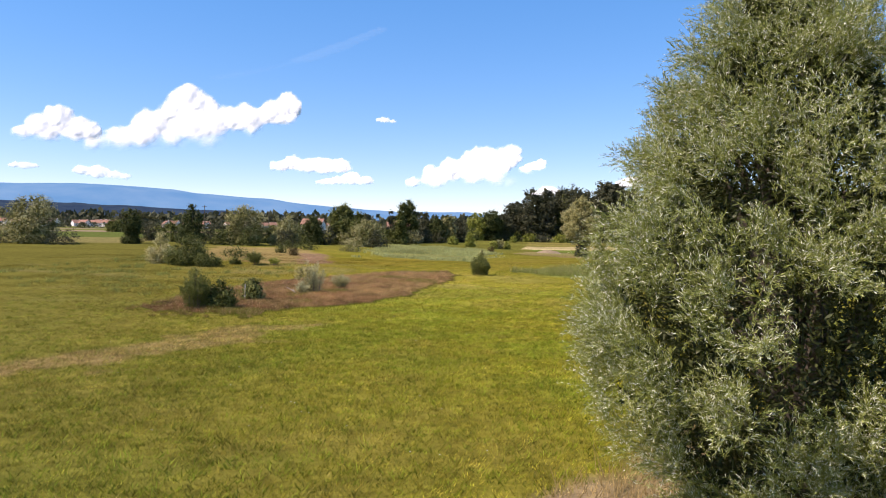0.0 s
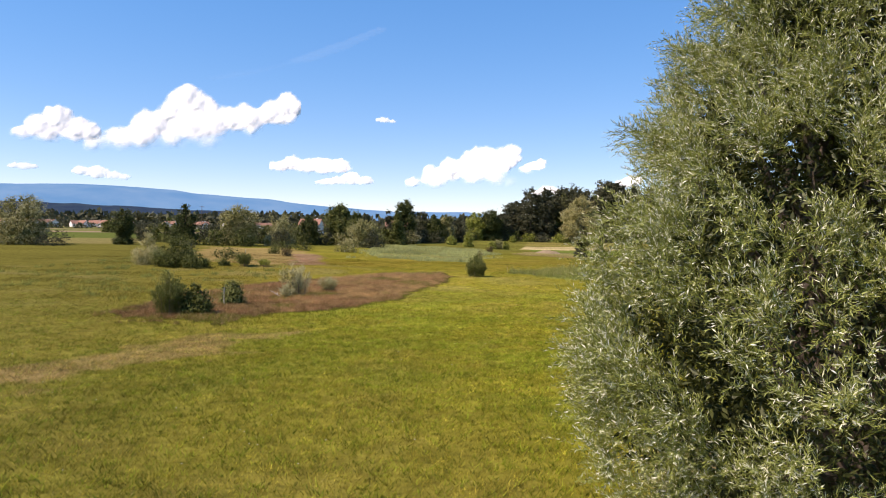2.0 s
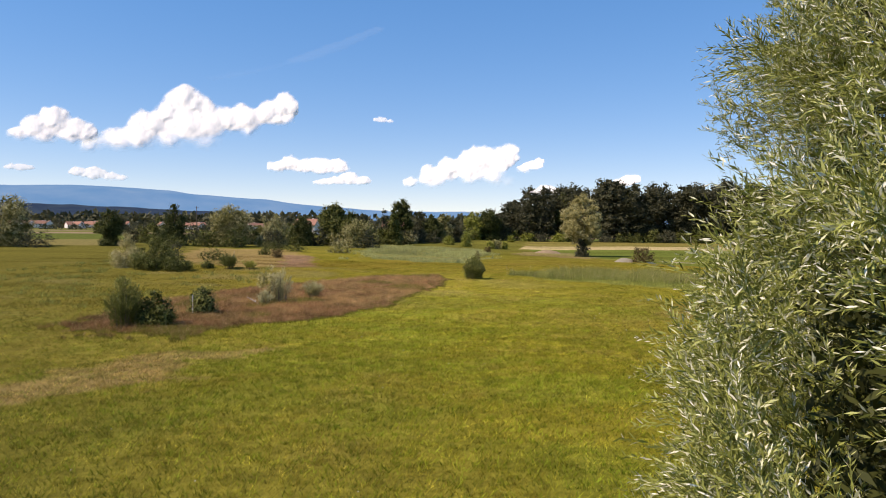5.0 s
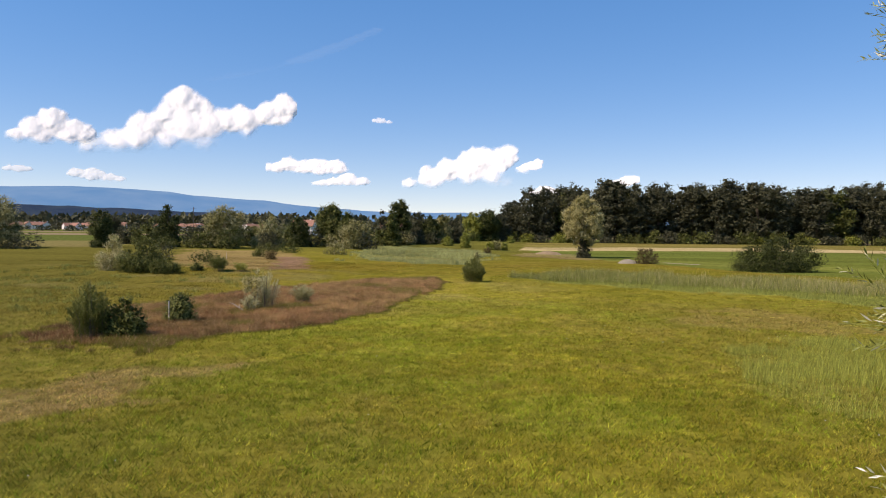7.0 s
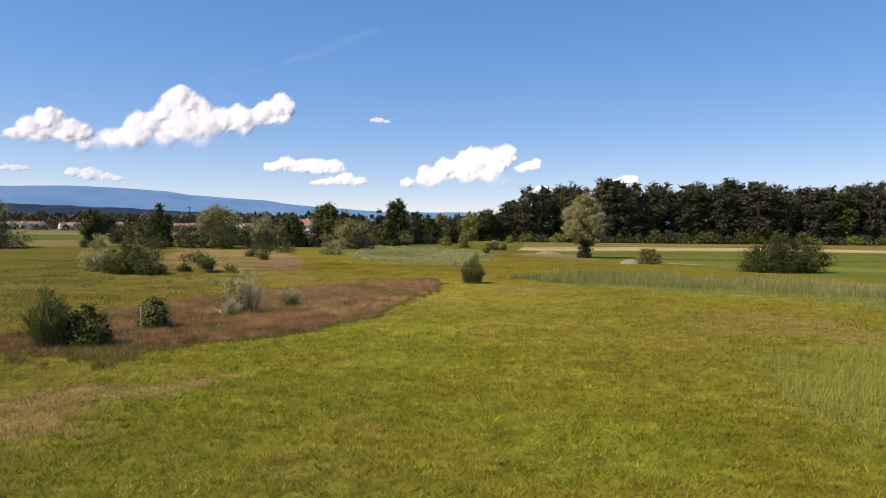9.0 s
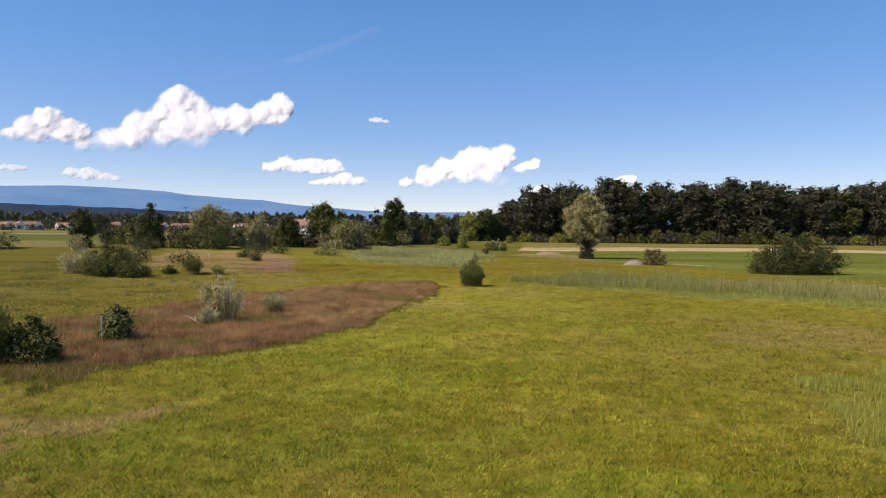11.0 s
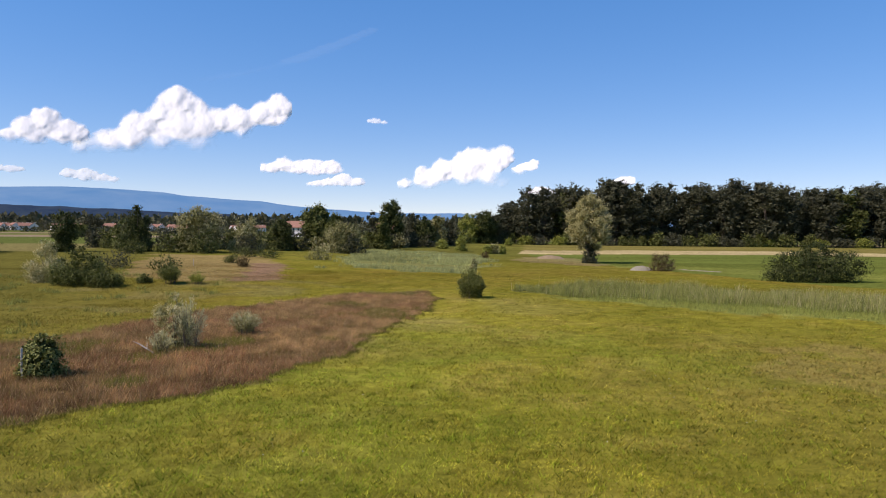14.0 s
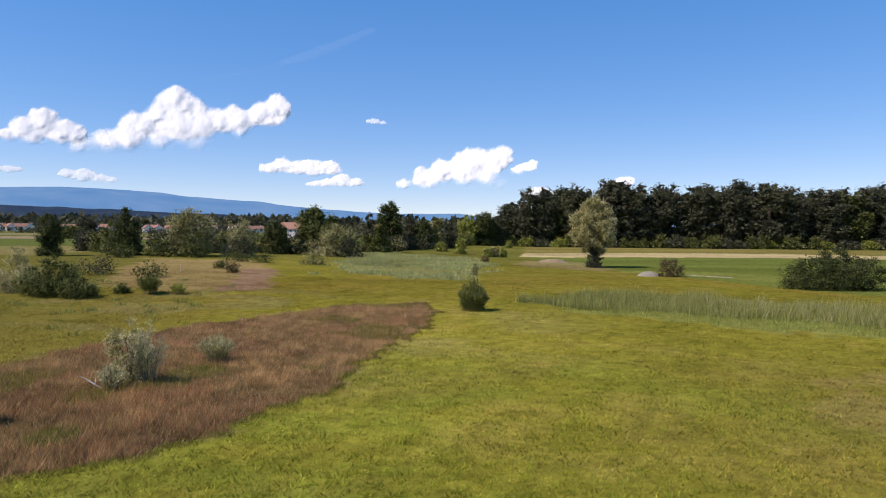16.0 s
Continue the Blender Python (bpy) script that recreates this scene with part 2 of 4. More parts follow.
def cover_colour(x, y):
    """The ground's plant cover, by place."""
    x, y = np.asarray(x, float), np.asarray(y, float)
    n1, n2, n3 = fbm(x, y, 9, 1), fbm(x, y, 2.4, 5), fbm(x, y * 0.45, 26, 9)
    def mixc(c, d, w):
        return c * (1 - w[..., None]) + np.array(d) * w[..., None]
    c = np.zeros(x.shape + (3,)) + np.array((0.184, 0.17, 0.015))
    c = mixc(c, (0.105, 0.115, 0.009), step(n1, 0.5, 0.72) * 0.4)
    c = mixc(c, (0.235, 0.19, 0.028), step(n2, 0.52, 0.75) * 0.5)
    c = mixc(c, (0.19, 0.125, 0.018), step(n3, 0.55, 0.75) * 0.35)
    c = mixc(c, (0.22, 0.2, 0.013), step(n3, 0.45, 0.25) * 0.25)
    c = mixc(c, (0.145, 0.185, 0.014), step(fbm(x, y, 4.5, 23), 0.5, 0.68) * 0.4 * step(y, 80, 58))
    n4 = fbm(x, y, 1.0, 15, 3)
    c = c * (0.72 + 0.56 * n4)[..., None]
    left = step(-x - 0.35 * (y - 20), -12, 25)
    c = mixc(c, (0.12, 0.112, 0.018), left * 0.85)
    wild = step(np.hypot((x + 42) / 1.6, y - 85), 40, 20)
    c = mixc(c, (0.2, 0.175, 0.055), wild * step(fbm(x, y * 1.6, 9, 21), 0.5, 0.68) * 0.35)
    c = mixc(c, (0.15, 0.128, 0.018), step(x, 5, 15) * step(y, 78, 62) * 0.45)
    c = c * (1 + 0.17 * np.exp(-((x + 2) / 9) ** 2) * step(y, 38, 50) * step(y, 112, 92))[..., None]
    far = step(y, 130, 240)
    c = mixc(c, (0.115, 0.12, 0.02), far * 0.7)
    for poly, col, warp, sd, amount in ((HOLLOW, (0.265, 0.195, 0.055), 3, 1, 0.85), (TRACK, (0.25, 0.155, 0.07), 2, 2, 0.8), (BARE, (0.24, 0.175, 0.045), 5, 14, 0.4),
                                        (FIELD, (0.115, 0.155, 0.022), 1.5, 3, 0.85), (FRESH, (0.185, 0.205, 0.03), 2.5, 18, 0.75), (STUBBLE, (0.21, 0.178, 0.035), 1.5, 16, 0.85), (PALE_STRIP, (0.45, 0.4, 0.24), 0.3, 17, 0.9), (STRAW, (0.47, 0.385, 0.13), 0.15, 4, 0.95),
                                        (SCRUB, (0.29, 0.225, 0.075), 4, 5, 0.6), (LUSH, (0.2, 0.225, 0.04), 4, 6, 0.7),
                                        (REED_MID, (0.19, 0.205, 0.055), 8, 7, 0.7), (REED_FAR, (0.13, 0.14, 0.03), 1.5, 8, 0.9),
                                        (REED_NEAR, (0.19, 0.185, 0.025), 1.5, 9, 0.8), (HAY, (0.25, 0.17, 0.055), 3.0, 10, 0.6),
                                        (FALLOW, (0.31, 0.225, 0.105), 1.2, 11, 0.75), (SORREL, (0.15, 0.098, 0.04), 1.8, 12, 0.9)):
        c = mixc(c, col, inside(x, y, poly, warp, sd) * amount * (0.8 + 0.5 * (n2 - 0.25)).clip(0, 1))
    c = c * (1 + (fbm(x * 0.25, y, 9, 23, 3) - 0.5) * 0.55 * step(y, 100, 150))[..., None]
    plots = np.floor((x + 0.3 * y) / 140).astype(int) * 7 + np.floor((y - 0.2 * x) / 90).astype(int)
    tones = np.array([(0.26, 0.23, 0.06), (0.13, 0.17, 0.03), (0.36, 0.28, 0.13), (0.2, 0.21, 0.04), (0.10, 0.14, 0.03)])
    away = np.maximum(step(y, 330, 380), step(-x, 92, 100) * step(y, 175, 185))
    c = c * (1 - away[..., None] * 0.85) + tones[plots % 5] * 0.8 * (away * 0.85)[..., None]
    return c * np.array((1.06, 1.015, 1.4))


# ---- ground, mountains ----
def spaced(a, b, s, lo, hi, grow):
    core = list(np.arange(a, b + s, s))
    up, d = [], s
    while core[-1] + (sum(up) if up else 0) < hi:
        d *= grow
        up.append(d)
    down, d = [], s
    while core[0] - (sum(down) if down else 0) > lo:
        d *= grow
        down.append(d)
    return np.array(list(core[0] - np.cumsum(down)[::-1]) + core + list(core[-1] + np.cumsum(up)))


def grid_faces(nx, ny):
    i = np.arange(nx * ny).reshape(ny, nx)
    return np.stack([i[:-1, :-1], i[:-1, 1:], i[1:, 1:], i[1:, :-1]], -1).reshape(-1, 4)


def make_ground():
    xs = spaced(-62, 62, 0.85, -4700, 4700, 1.07)
    ys = spaced(-8, 162, 0.85, -1500, 164, 1.06)
    ys = np.concatenate([ys[ys < 162], np.arange(162, 330, 2.2), spaced(330, 334, 2.2, 330, 4600, 1.08)])
    X, Y = np.meshgrid(xs, ys)
    verts = np.stack([X, Y, height(X, Y)], -1).reshape(-1, 3)
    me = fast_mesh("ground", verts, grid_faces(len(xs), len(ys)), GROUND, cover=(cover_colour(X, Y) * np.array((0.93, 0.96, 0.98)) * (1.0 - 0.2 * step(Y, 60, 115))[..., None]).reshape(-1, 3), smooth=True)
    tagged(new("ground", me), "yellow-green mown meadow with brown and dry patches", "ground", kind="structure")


def make_ridge(name, label, mat, dist, depth, crest, az0, az1, rough, seed):
    """A far range: crest gives the angle of the skyline by bearing."""
    az = np.linspace(az0, az1, 420)
    rows = np.linspace(0, 1, 14)
    A, R = np.meshgrid(np.radians(az), rows)
    el = np.interp(az, [c[0] for c in crest], [c[1] for c in crest])
    top = np.tan(np.radians(el)) * (dist + depth) + 5.5
    top = top + (fbm(az * 40, az * 0, 60, seed) - 0.5) * rough
    D = dist + depth * R
    Z = -20 + (top + 20)[None, :] * np.sin(R * math.pi / 2) ** 0.8
    Z = Z + (fbm(A * 3000, R * 900, 160, seed + 5) - 0.5) * rough * 5 * np.sin(R * math.pi)
    verts = np.stack([D * np.sin(A), D * np.cos(A), Z], -1).reshape(-1, 3)
    tagged(new(name, fast_mesh(name, verts, grid_faces(len(az), len(rows)), mat, smooth=True)), label, "mountain", kind="structure")


make_ground()
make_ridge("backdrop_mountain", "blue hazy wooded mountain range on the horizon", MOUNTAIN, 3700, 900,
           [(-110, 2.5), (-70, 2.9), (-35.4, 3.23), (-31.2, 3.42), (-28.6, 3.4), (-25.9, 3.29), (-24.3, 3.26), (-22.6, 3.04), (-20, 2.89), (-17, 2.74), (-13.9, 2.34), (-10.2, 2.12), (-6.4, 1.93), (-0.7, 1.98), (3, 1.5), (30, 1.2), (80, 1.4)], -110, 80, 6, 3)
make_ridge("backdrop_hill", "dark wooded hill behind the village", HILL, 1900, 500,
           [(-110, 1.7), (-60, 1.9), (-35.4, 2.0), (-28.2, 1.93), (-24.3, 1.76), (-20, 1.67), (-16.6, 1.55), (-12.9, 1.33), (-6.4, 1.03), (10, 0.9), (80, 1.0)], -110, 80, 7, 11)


# ---- foliage ----
def leaves(P, axis, side, length, width, fold=0.15):
    """A four-cornered leaf at every place: base, two sides and tip."""
    n = len(P)
    length, width = np.broadcast_to(length, n)[:, None], np.broadcast_to(width, n)[:, None]
    nor = np.cross(axis, side)
    mid = P + axis * length * 0.45
    V = np.stack([P, mid + side * width / 2 + nor * width * fold, P + axis * length, mid - side * width / 2 + nor * width * fold], 1)
    return V.reshape(-1, 3), np.arange(4 * n).reshape(n, 4)


def crown_points(rng, lobes, count, shell=0.25):
    """Places on the skins of a heap of ellipsoids, with the way out at each; lobes: x, y, z, radius, height radius."""
    lobes = np.asarray(lobes, float)
    w = lobes[:, 3] * lobes[:, 4]
    pick = rng.choice(len(lobes), count, p=w / w.sum())
    d = unit(rng.randn(count, 3))
    r = 1 - shell * rng.rand(count) ** 1.6 + 0.08 * rng.randn(count)
    L = lobes[pick]
    P = L[:, :3] + d * np.stack([L[:, 3], L[:, 3], L[:, 4]], 1) * r[:, None]
    keep = np.ones(count, bool)
    for x, y, z, a, b in lobes:
        q = ((P - (x, y, z)) / (a, a, b))
        keep &= (q * q).sum(1) > 0.42
    return P[keep], unit(d / np.stack([L[:, 3], L[:, 3], L[:, 4]], 1))[keep], pick[keep]


def lobes_from(rng, profile, count, size=0.45, squash=0.85, lean=(0, 0), inner=0.35):
    """Ellipsoids that fill a crown whose radius by height is the profile."""
    zs, rs = np.array([p[0] for p in profile], float), np.array([p[1] for p in profile], float)
    z = rng.uniform(zs[0], zs[-1], count * 3)
    keep = rng.rand(len(z)) < np.interp(z, zs, rs) / rs.max() + 0.15
    z = np.sort(z[keep][:count])
    r = np.interp(z, zs, rs)
    lr = np.clip(r * size * rng.uniform(0.6, 1.3, len(z)), rs.max() * 0.14, None)
    a = np.arange(len(z)) * 2.39996 + rng.rand(len(z))
    rad = np.maximum(r - lr * 0.85, 0) * np.where(rng.rand(len(z)) < inner, 0.45, 1.0) * rng.uniform(0.85, 1.12, len(z))
    f = (z - zs[0]) / (zs[-1] - zs[0])
    return np.stack([np.cos(a) * rad + lean[0] * f, np.sin(a) * rad + lean[1] * f, z, lr, lr * squash * rng.uniform(0.8, 1.2, len(z))], 1)


def tube(bm, pts, radii, sides=7):
    """A tapered, bent round stem through the points."""
    rings = []
    for i, p in enumerate(pts):
        d = (Vector(pts[min(i + 1, len(pts) - 1)]) - Vector(pts[max(i - 1, 0)])).normalized()
        u = d.orthogonal().normalized()
        v = d.cross(u)
        rings.append([bm.verts.new(Vector(p) + (u * math.cos(k * math.tau / sides) + v * math.sin(k * math.tau / sides)) * radii[i]) for k in range(sides)])
    for r0, r1 in zip(rings, rings[1:]):
        for k in range(sides):
            bm.faces.new((r0[k], r0[(k + 1) % sides], r1[(k + 1) % sides], r1[k]))
    bm.faces.new(rings[0][::-1])
    bm.faces.new(rings[-1])


def stem_mesh(name, rng, lobes, base_r, fork, mat, limbs=8, top=None):
    """A trunk up to the fork, and limbs that bend out to the crown's heaps."""
    bm = bmesh.new()
    top = top or fork * 1.6
    tube(bm, [(0, 0, -0.3), (0.02, 0.01, fork * 0.35), (-0.03, 0.02, fork), (0.05, -0.04, top)], [base_r * 1.25, base_r, base_r * 0.8, base_r * 0.3], 9)
    order = rng.permutation(len(lobes))[:limbs]
    for k in order:
        e = Vector(lobes[k][:3])
        s = Vector((0, 0, fork * rng.uniform(0.7, 1.1)))
        m = s.lerp(e, 0.5) + Vector((0, 0, 0.12 * (e - s).length))
        tube(bm, [s, m, e], [base_r * 0.5, base_r * 0.3, base_r * 0.1], 6)
    return bm_mesh(name, bm, mat)


def crown_mesh(name, rng, lobes, count, length, width, mat, up=0.2, bias=0.0, spread=0.35):
    """A crown of sprigs, a few leaves on each, over a denser inside whose darker tone paints in shade."""
    per = 6
    count, length, width = int(count * 1.6), length * 0.78, width * 0.78
    P0, N0, pick0 = crown_points(rng, lobes, count // per + 1, 0.3)
    n0 = len(P0)
    D0 = unit(N0 * 0.75 + rng.randn(n0, 3) * 0.35 + np.array((0, 0, up)))
    reach = length * rng.uniform(0.6, 2.4, n0)
    t = np.tile(np.linspace(-0.5, 1.0, per), n0)
    D, N, pick = np.repeat(D0, per, 0), np.repeat(N0, per, 0), np.repeat(pick0, per)
    n = n0 * per
    P = np.repeat(P0, per, 0) + D * (np.repeat(reach, per) * t)[:, None] + rng.randn(n, 3) * length * 0.22
    skew = rng.randn(n, 3)
    axis = unit((skew - N * (skew * N).sum(1, keepdims=True)) * 0.7 + D * 0.45 + np.array((0, 0, 0.25 * up)))
    face = unit(N + np.array((0, 0, 0.2)) + rng.randn(n, 3) * spread)
    side = unit(np.cross(axis, face))
    V, F = leaves(P, axis, side, length * rng.uniform(0.6, 1.3, n), width * rng.uniform(0.7, 1.3, n))
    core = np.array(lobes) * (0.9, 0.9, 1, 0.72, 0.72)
    Q, M, _ = crown_points(rng, core, int(count * 0.22), 0.5)
    k = len(Q)
    inner_axis = unit(rng.randn(k, 3))
    V2, F2 = leaves(Q, inner_axis, unit(np.cross(inner_axis, M + rng.randn(k, 3) * 0.6)), length * 2.0, width * 3.4)
    V, F = np.concatenate([V, V2]), np.concatenate([F, F2 + len(V)])
    lobe_tone = rng.rand(len(lobes)) * 0.36
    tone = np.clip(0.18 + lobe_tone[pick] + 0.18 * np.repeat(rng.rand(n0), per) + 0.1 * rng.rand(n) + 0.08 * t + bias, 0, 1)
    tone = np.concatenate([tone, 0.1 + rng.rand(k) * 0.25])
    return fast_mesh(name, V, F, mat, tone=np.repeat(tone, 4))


def plant(name, x, y, label, category, profile, mat, seed, count, leaf, lobes=14, size=0.45, squash=0.85, trunk=0.2, fork=None, group="", up=0.2, bias=0.0, limbs=8, bark=None, turn=0.0, inner=0.35, stretch=1.0):
    """A tree or bush: a stem with limbs, and a crown of leaves."""
    rng = np.random.RandomState(seed)
    L = lobes_from(rng, profile, lobes, size, squash, inner=inner)
    if profile[0][0] < 0.5:
        r0 = profile[1][1]
        ring = [(math.cos(k * 1.05 + seed) * r0 * 0.5, math.sin(k * 1.05 + seed) * r0 * 0.5, r0 * 0.22, r0 * 0.5, r0 * 0.42) for k in range(6)]
        L = np.concatenate([L, np.array(ring)])
    L[:, 0] *= stretch
    ob = thing(name, x, y, label, category, group, turn=turn)
    low = profile[0][0]
    part("trunk", stem_mesh("trunk", rng, L, trunk, fork or max(low * 1.1, 0.3), bark or BARK, limbs), ob)
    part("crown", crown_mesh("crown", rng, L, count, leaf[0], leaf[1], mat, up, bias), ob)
    return ob


def shoot_bush(name, x, y, label, tall, reach, mat, seed, stems, per, leaf, foot=0.4, bias=0.0, low=0.15, dome=0.38):
    """A bush of many upright shoots that fan out from its foot, with narrow leaves along them."""
    rng = np.random.RandomState(seed)
    ob = thing(name, x, y, label, "bush")
    a, q = rng.rand(stems) * math.tau, np.sqrt(rng.rand(stems))
    flat = np.stack([np.cos(a) * q, np.sin(a) * q], 1)
    base = np.concatenate([flat * reach * foot, np.zeros((stems, 1))], 1)
    top = np.concatenate([flat * reach, (tall * (1 - dome * q ** 2) * rng.uniform(0.72, 1.1, stems))[:, None]], 1)
    bow = np.concatenate([flat * reach * 0.12, np.full((stems, 1), 0.06 * tall)], 1)
    bm = bmesh.new()
    for k in range(min(stems, 26)):
        m = (base[k] + top[k]) / 2 - bow[k] * (1, 1, -1)
        tube(bm, [base[k] - (0, 0, 0.1), m, top[k]], [0.02, 0.013, 0.004], 4)
    part("stems", bm_mesh("stems", bm, BARK), ob)
    t = low + (1 - low) * rng.rand(stems, per) ** 0.8
    P = base[:, None] * (1 - t[..., None]) + top[:, None] * t[..., None] + bow[:, None] * np.array((-1, -1, 1)) * (4 * t * (1 - t))[..., None]
    d = unit(top - base)[:, None]
    off = rng.randn(stems, per, 3)
    axis = unit(d * 0.9 + off * 0.42)
    side = unit(np.cross(axis, rng.randn(stems, per, 3)))
    P = P + off * 0.05 * tall * (1.1 - t[..., None]) * 0.5
    n = stems * per
    V, F = leaves(P.reshape(n, 3), axis.reshape(n, 3), side.reshape(n, 3), leaf[0] * rng.uniform(0.6, 1.3, n), leaf[1] * rng.uniform(0.7, 1.3, n))
    tone = np.clip(0.12 + 0.3 * rng.rand(stems, 1) + 0.3 * t + 0.18 * rng.rand(stems, per) + bias, 0, 1)
    part("crown", fast_mesh("crown", V, F, mat, tone=np.repeat(tone.ravel(), 4)), ob)
    return ob


def willow_radius(a, z):
    """How far the big willow's foliage reaches, by bearing and height; it bulges most towards the open meadow."""
    r = np.interp(z, [0.3, 1, 2, 3, 3.7, 4.3, 5.2, 6, 6.8, 7.4, 8, 9, 10, 11, 12, 13], [3.2, 4.0, 4.65, 5.1, 5.45, 5.35, 4.95, 4.5, 4.02, 3.6, 3.2, 2.65, 2.05, 1.55, 1.0, 0.2])
    off = np.mod(a - math.radians(209) + math.pi, math.tau) - math.pi
    off = np.where(off < 0, -1.45 * off, off)
    r = r * (1 - 0.19 * step(off, 0.2, 0.85) * step(z, 7.4, 5.6)) - 0.42
    back = step(a, math.radians(186), math.radians(164)) * step(a, math.radians(95), math.radians(120))
    r = r + np.interp(z, [4.2, 4.9, 6.0, 6.7, 8.2, 9.2], [0, 0.7, 0.7, 0.28, 0.28, 0]) * step(a, math.radians(150), math.radians(138)) * step(a, math.radians(80), math.radians(100))
    return r + back * (0.1 * step(z, 6.6, 7.4) * step(z, 9.5, 8.3) - 0.12 * step(z, 5.2, 4.2) + 0.3 * np.exp(-((z - 4.5) / 0.7) ** 2) * step(a, math.radians(146), math.radians(158))) - 0.5 * np.exp(-((z - 6.3) / 0.55) ** 2) * step(a, math.radians(212), math.radians(190)) * step(a, math.radians(146), math.radians(158))


def willow_place(a, z, r):
    """From bearing, height and reach to a place; the upper crown leans away a little."""
    return np.stack([np.cos(a) * r, np.sin(a) * r + 0.24 * np.clip(z - 4, 0, 6), z], -1)


def make_big_willow():
    """The large willow that the camera passes: sprays of shoots with narrow leaves over an inside toned dark for shade.
    """
    rng = np.random.RandomState(5)
    cx, cy = 6.6, 13.5
    m = 40
    la, lz = rng.rand(m) * math.tau, rng.uniform(1.5, 11.5, m)
    L = np.concatenate([willow_place(la, lz, willow_radius(la, lz) * rng.uniform(0.6, 0.85, m)), np.full((m, 2), 0.6)], 1)
    ob = thing("willow_tree", cx, cy, "large white willow with dense silvery narrow leaves", "tree")
    part("trunk", stem_mesh("trunk", rng, L, 0.42, 1.7, BARK, 30, 7.5), ob, "furrowed brown trunk with spreading limbs")
    # sprays stand out of the crown, in uneven heaps with gaps between; fewer on the far side
    n0 = 40000
    a, z = rng.rand(n0) * math.tau, rng.uniform(0.5, 12.8, n0)
    R = willow_radius(a, z)
    heap, gap = fbm(a * 4.3, z, 1.7, 71, 3), fbm(a * 4.3, z * 1.2, 1.0, 17, 2)
    near = step(np.abs(np.mod(a - math.radians(222) + math.pi, math.tau) - math.pi), 2.5, 2.0)
    keep = (rng.rand(n0) < R / 5.2 * (0.25 + 0.75 * near)) & (gap > 0.41 - 0.2 * (heap - 0.5) - 0.08 * step(z, 5.5, 7.5)) & (fbm(a * 4.3, z, 0.5, 19, 2) > 0.44)
    keep &= (np.abs(a - math.radians(253)) / 0.19) ** 2 + ((z - 3.8) / 1.0) ** 2 > 1
    SPRAYS, SHOOTS = 1850, 15
    a, z, R, heap = a[keep][:SPRAYS], z[keep][:SPRAYS], R[keep][:SPRAYS], heap[keep][:SPRAYS]
    n0 = len(a)
    r0 = R + (heap - 0.5) * (1.3 + 0.8 * step(a, 3.8, 4.3)) - np.abs(rng.randn(n0)) * 0.28 - 0.05 + np.where(rng.rand(n0) < 0.05, rng.uniform(0.15, 0.4, n0), 0)
    P0 = willow_place(a, z, np.maximum(r0, 0.2))
    N0 = unit(np.stack([np.cos(a), np.sin(a), 0.35 + 0 * a], 1))
    n = n0 * SHOOTS
    D0 = unit(N0 * 0.7 + rng.randn(n0, 3) * 0.3 + np.array((-0.12, 0, 0.38)))
    along = np.tile(np.linspace(-0.42, 0.3, SHOOTS), n0) * np.repeat(rng.uniform(0.75, 1.3, n0), SHOOTS)
    fan = unit(np.cross(np.repeat(D0, SHOOTS, 0), rng.randn(n, 3)))
    D1 = np.repeat(D0, SHOOTS, 0)
    P = np.repeat(P0, SHOOTS, 0) + D1 * along[:, None] + fan * np.abs(rng.randn(n, 1)) * 0.1
    d = unit(D1 * 0.8 + fan * 0.55 + rng.randn(n, 3) * 0.15 + np.array((0, 0, 0.1)))
    ln = rng.uniform(0.2, 0.48, n)
    hue = np.repeat(rng.rand(n0), SHOOTS)
    bough = np.repeat((a / math.tau * 4).astype(int).clip(0, 3) * 2 + (z > 5.5), SHOOTS)
    K = 16
    t = (np.arange(K) + 0.6) / K
    bend = np.array((0, 0, -0.22))
    B = P[:, None] + d[:, None] * (ln[:, None] * t)[..., None] + bend * (ln[:, None] * t ** 2)[..., None]
    ax0 = unit(d[:, None] + 2 * bend * t[None, :, None] * 0.5)
    q = unit(np.cross(d, rng.randn(n, 3)))
    w = np.cross(d, q)
    ang = (np.arange(K) * 2.4)[None, :] + rng.rand(n, K) * 0.8
    out = q[:, None] * np.cos(ang)[..., None] + w[:, None] * np.sin(ang)[..., None]
    axis = unit(ax0 * 0.85 + out * 0.62 + rng.randn(n, K, 3) * 0.08)
    side = unit(np.cross(axis, out) + rng.randn(n, K, 3) * 0.45)
    size = (0.086 * rng.uniform(0.75, 1.2, (n, K)) * (1 - 0.45 * t ** 3)[None])
    tone = 0.15 + 0.24 * hue[:, None] + (rng.rand(n, K) - 0.5) * 0.3 + 0.1 * t[None]
    tone = np.clip(np.where(rng.rand(n, K) < 0.1 + 0.22 * hue[:, None], 0.7 + 0.3 * rng.rand(n, K), tone), 0, 1)
    made = []
    for k in range(8):
        m = bough == k
        V, F = leaves(B[m].reshape(-1, 3), axis[m].reshape(-1, 3), side[m].reshape(-1, 3), size[m].ravel(), size[m].ravel() * 0.2)
        tw = P[m][:, None] + np.stack([w[m] * 0.004, -w[m] * 0.004, d[m] * ln[m][:, None] + bend * ln[m][:, None], d[m] * ln[m][:, None] + bend * ln[m][:, None] + w[m] * 0.003], 1)
        F2 = np.arange(4 * m.sum()).reshape(-1, 4)[:, [0, 1, 2, 3]] + len(V)
        V = np.concatenate([V, tw.reshape(-1, 3)])
        tn = np.concatenate([np.repeat(tone[m].ravel(), 4), np.full(4 * m.sum(), 0.3)])
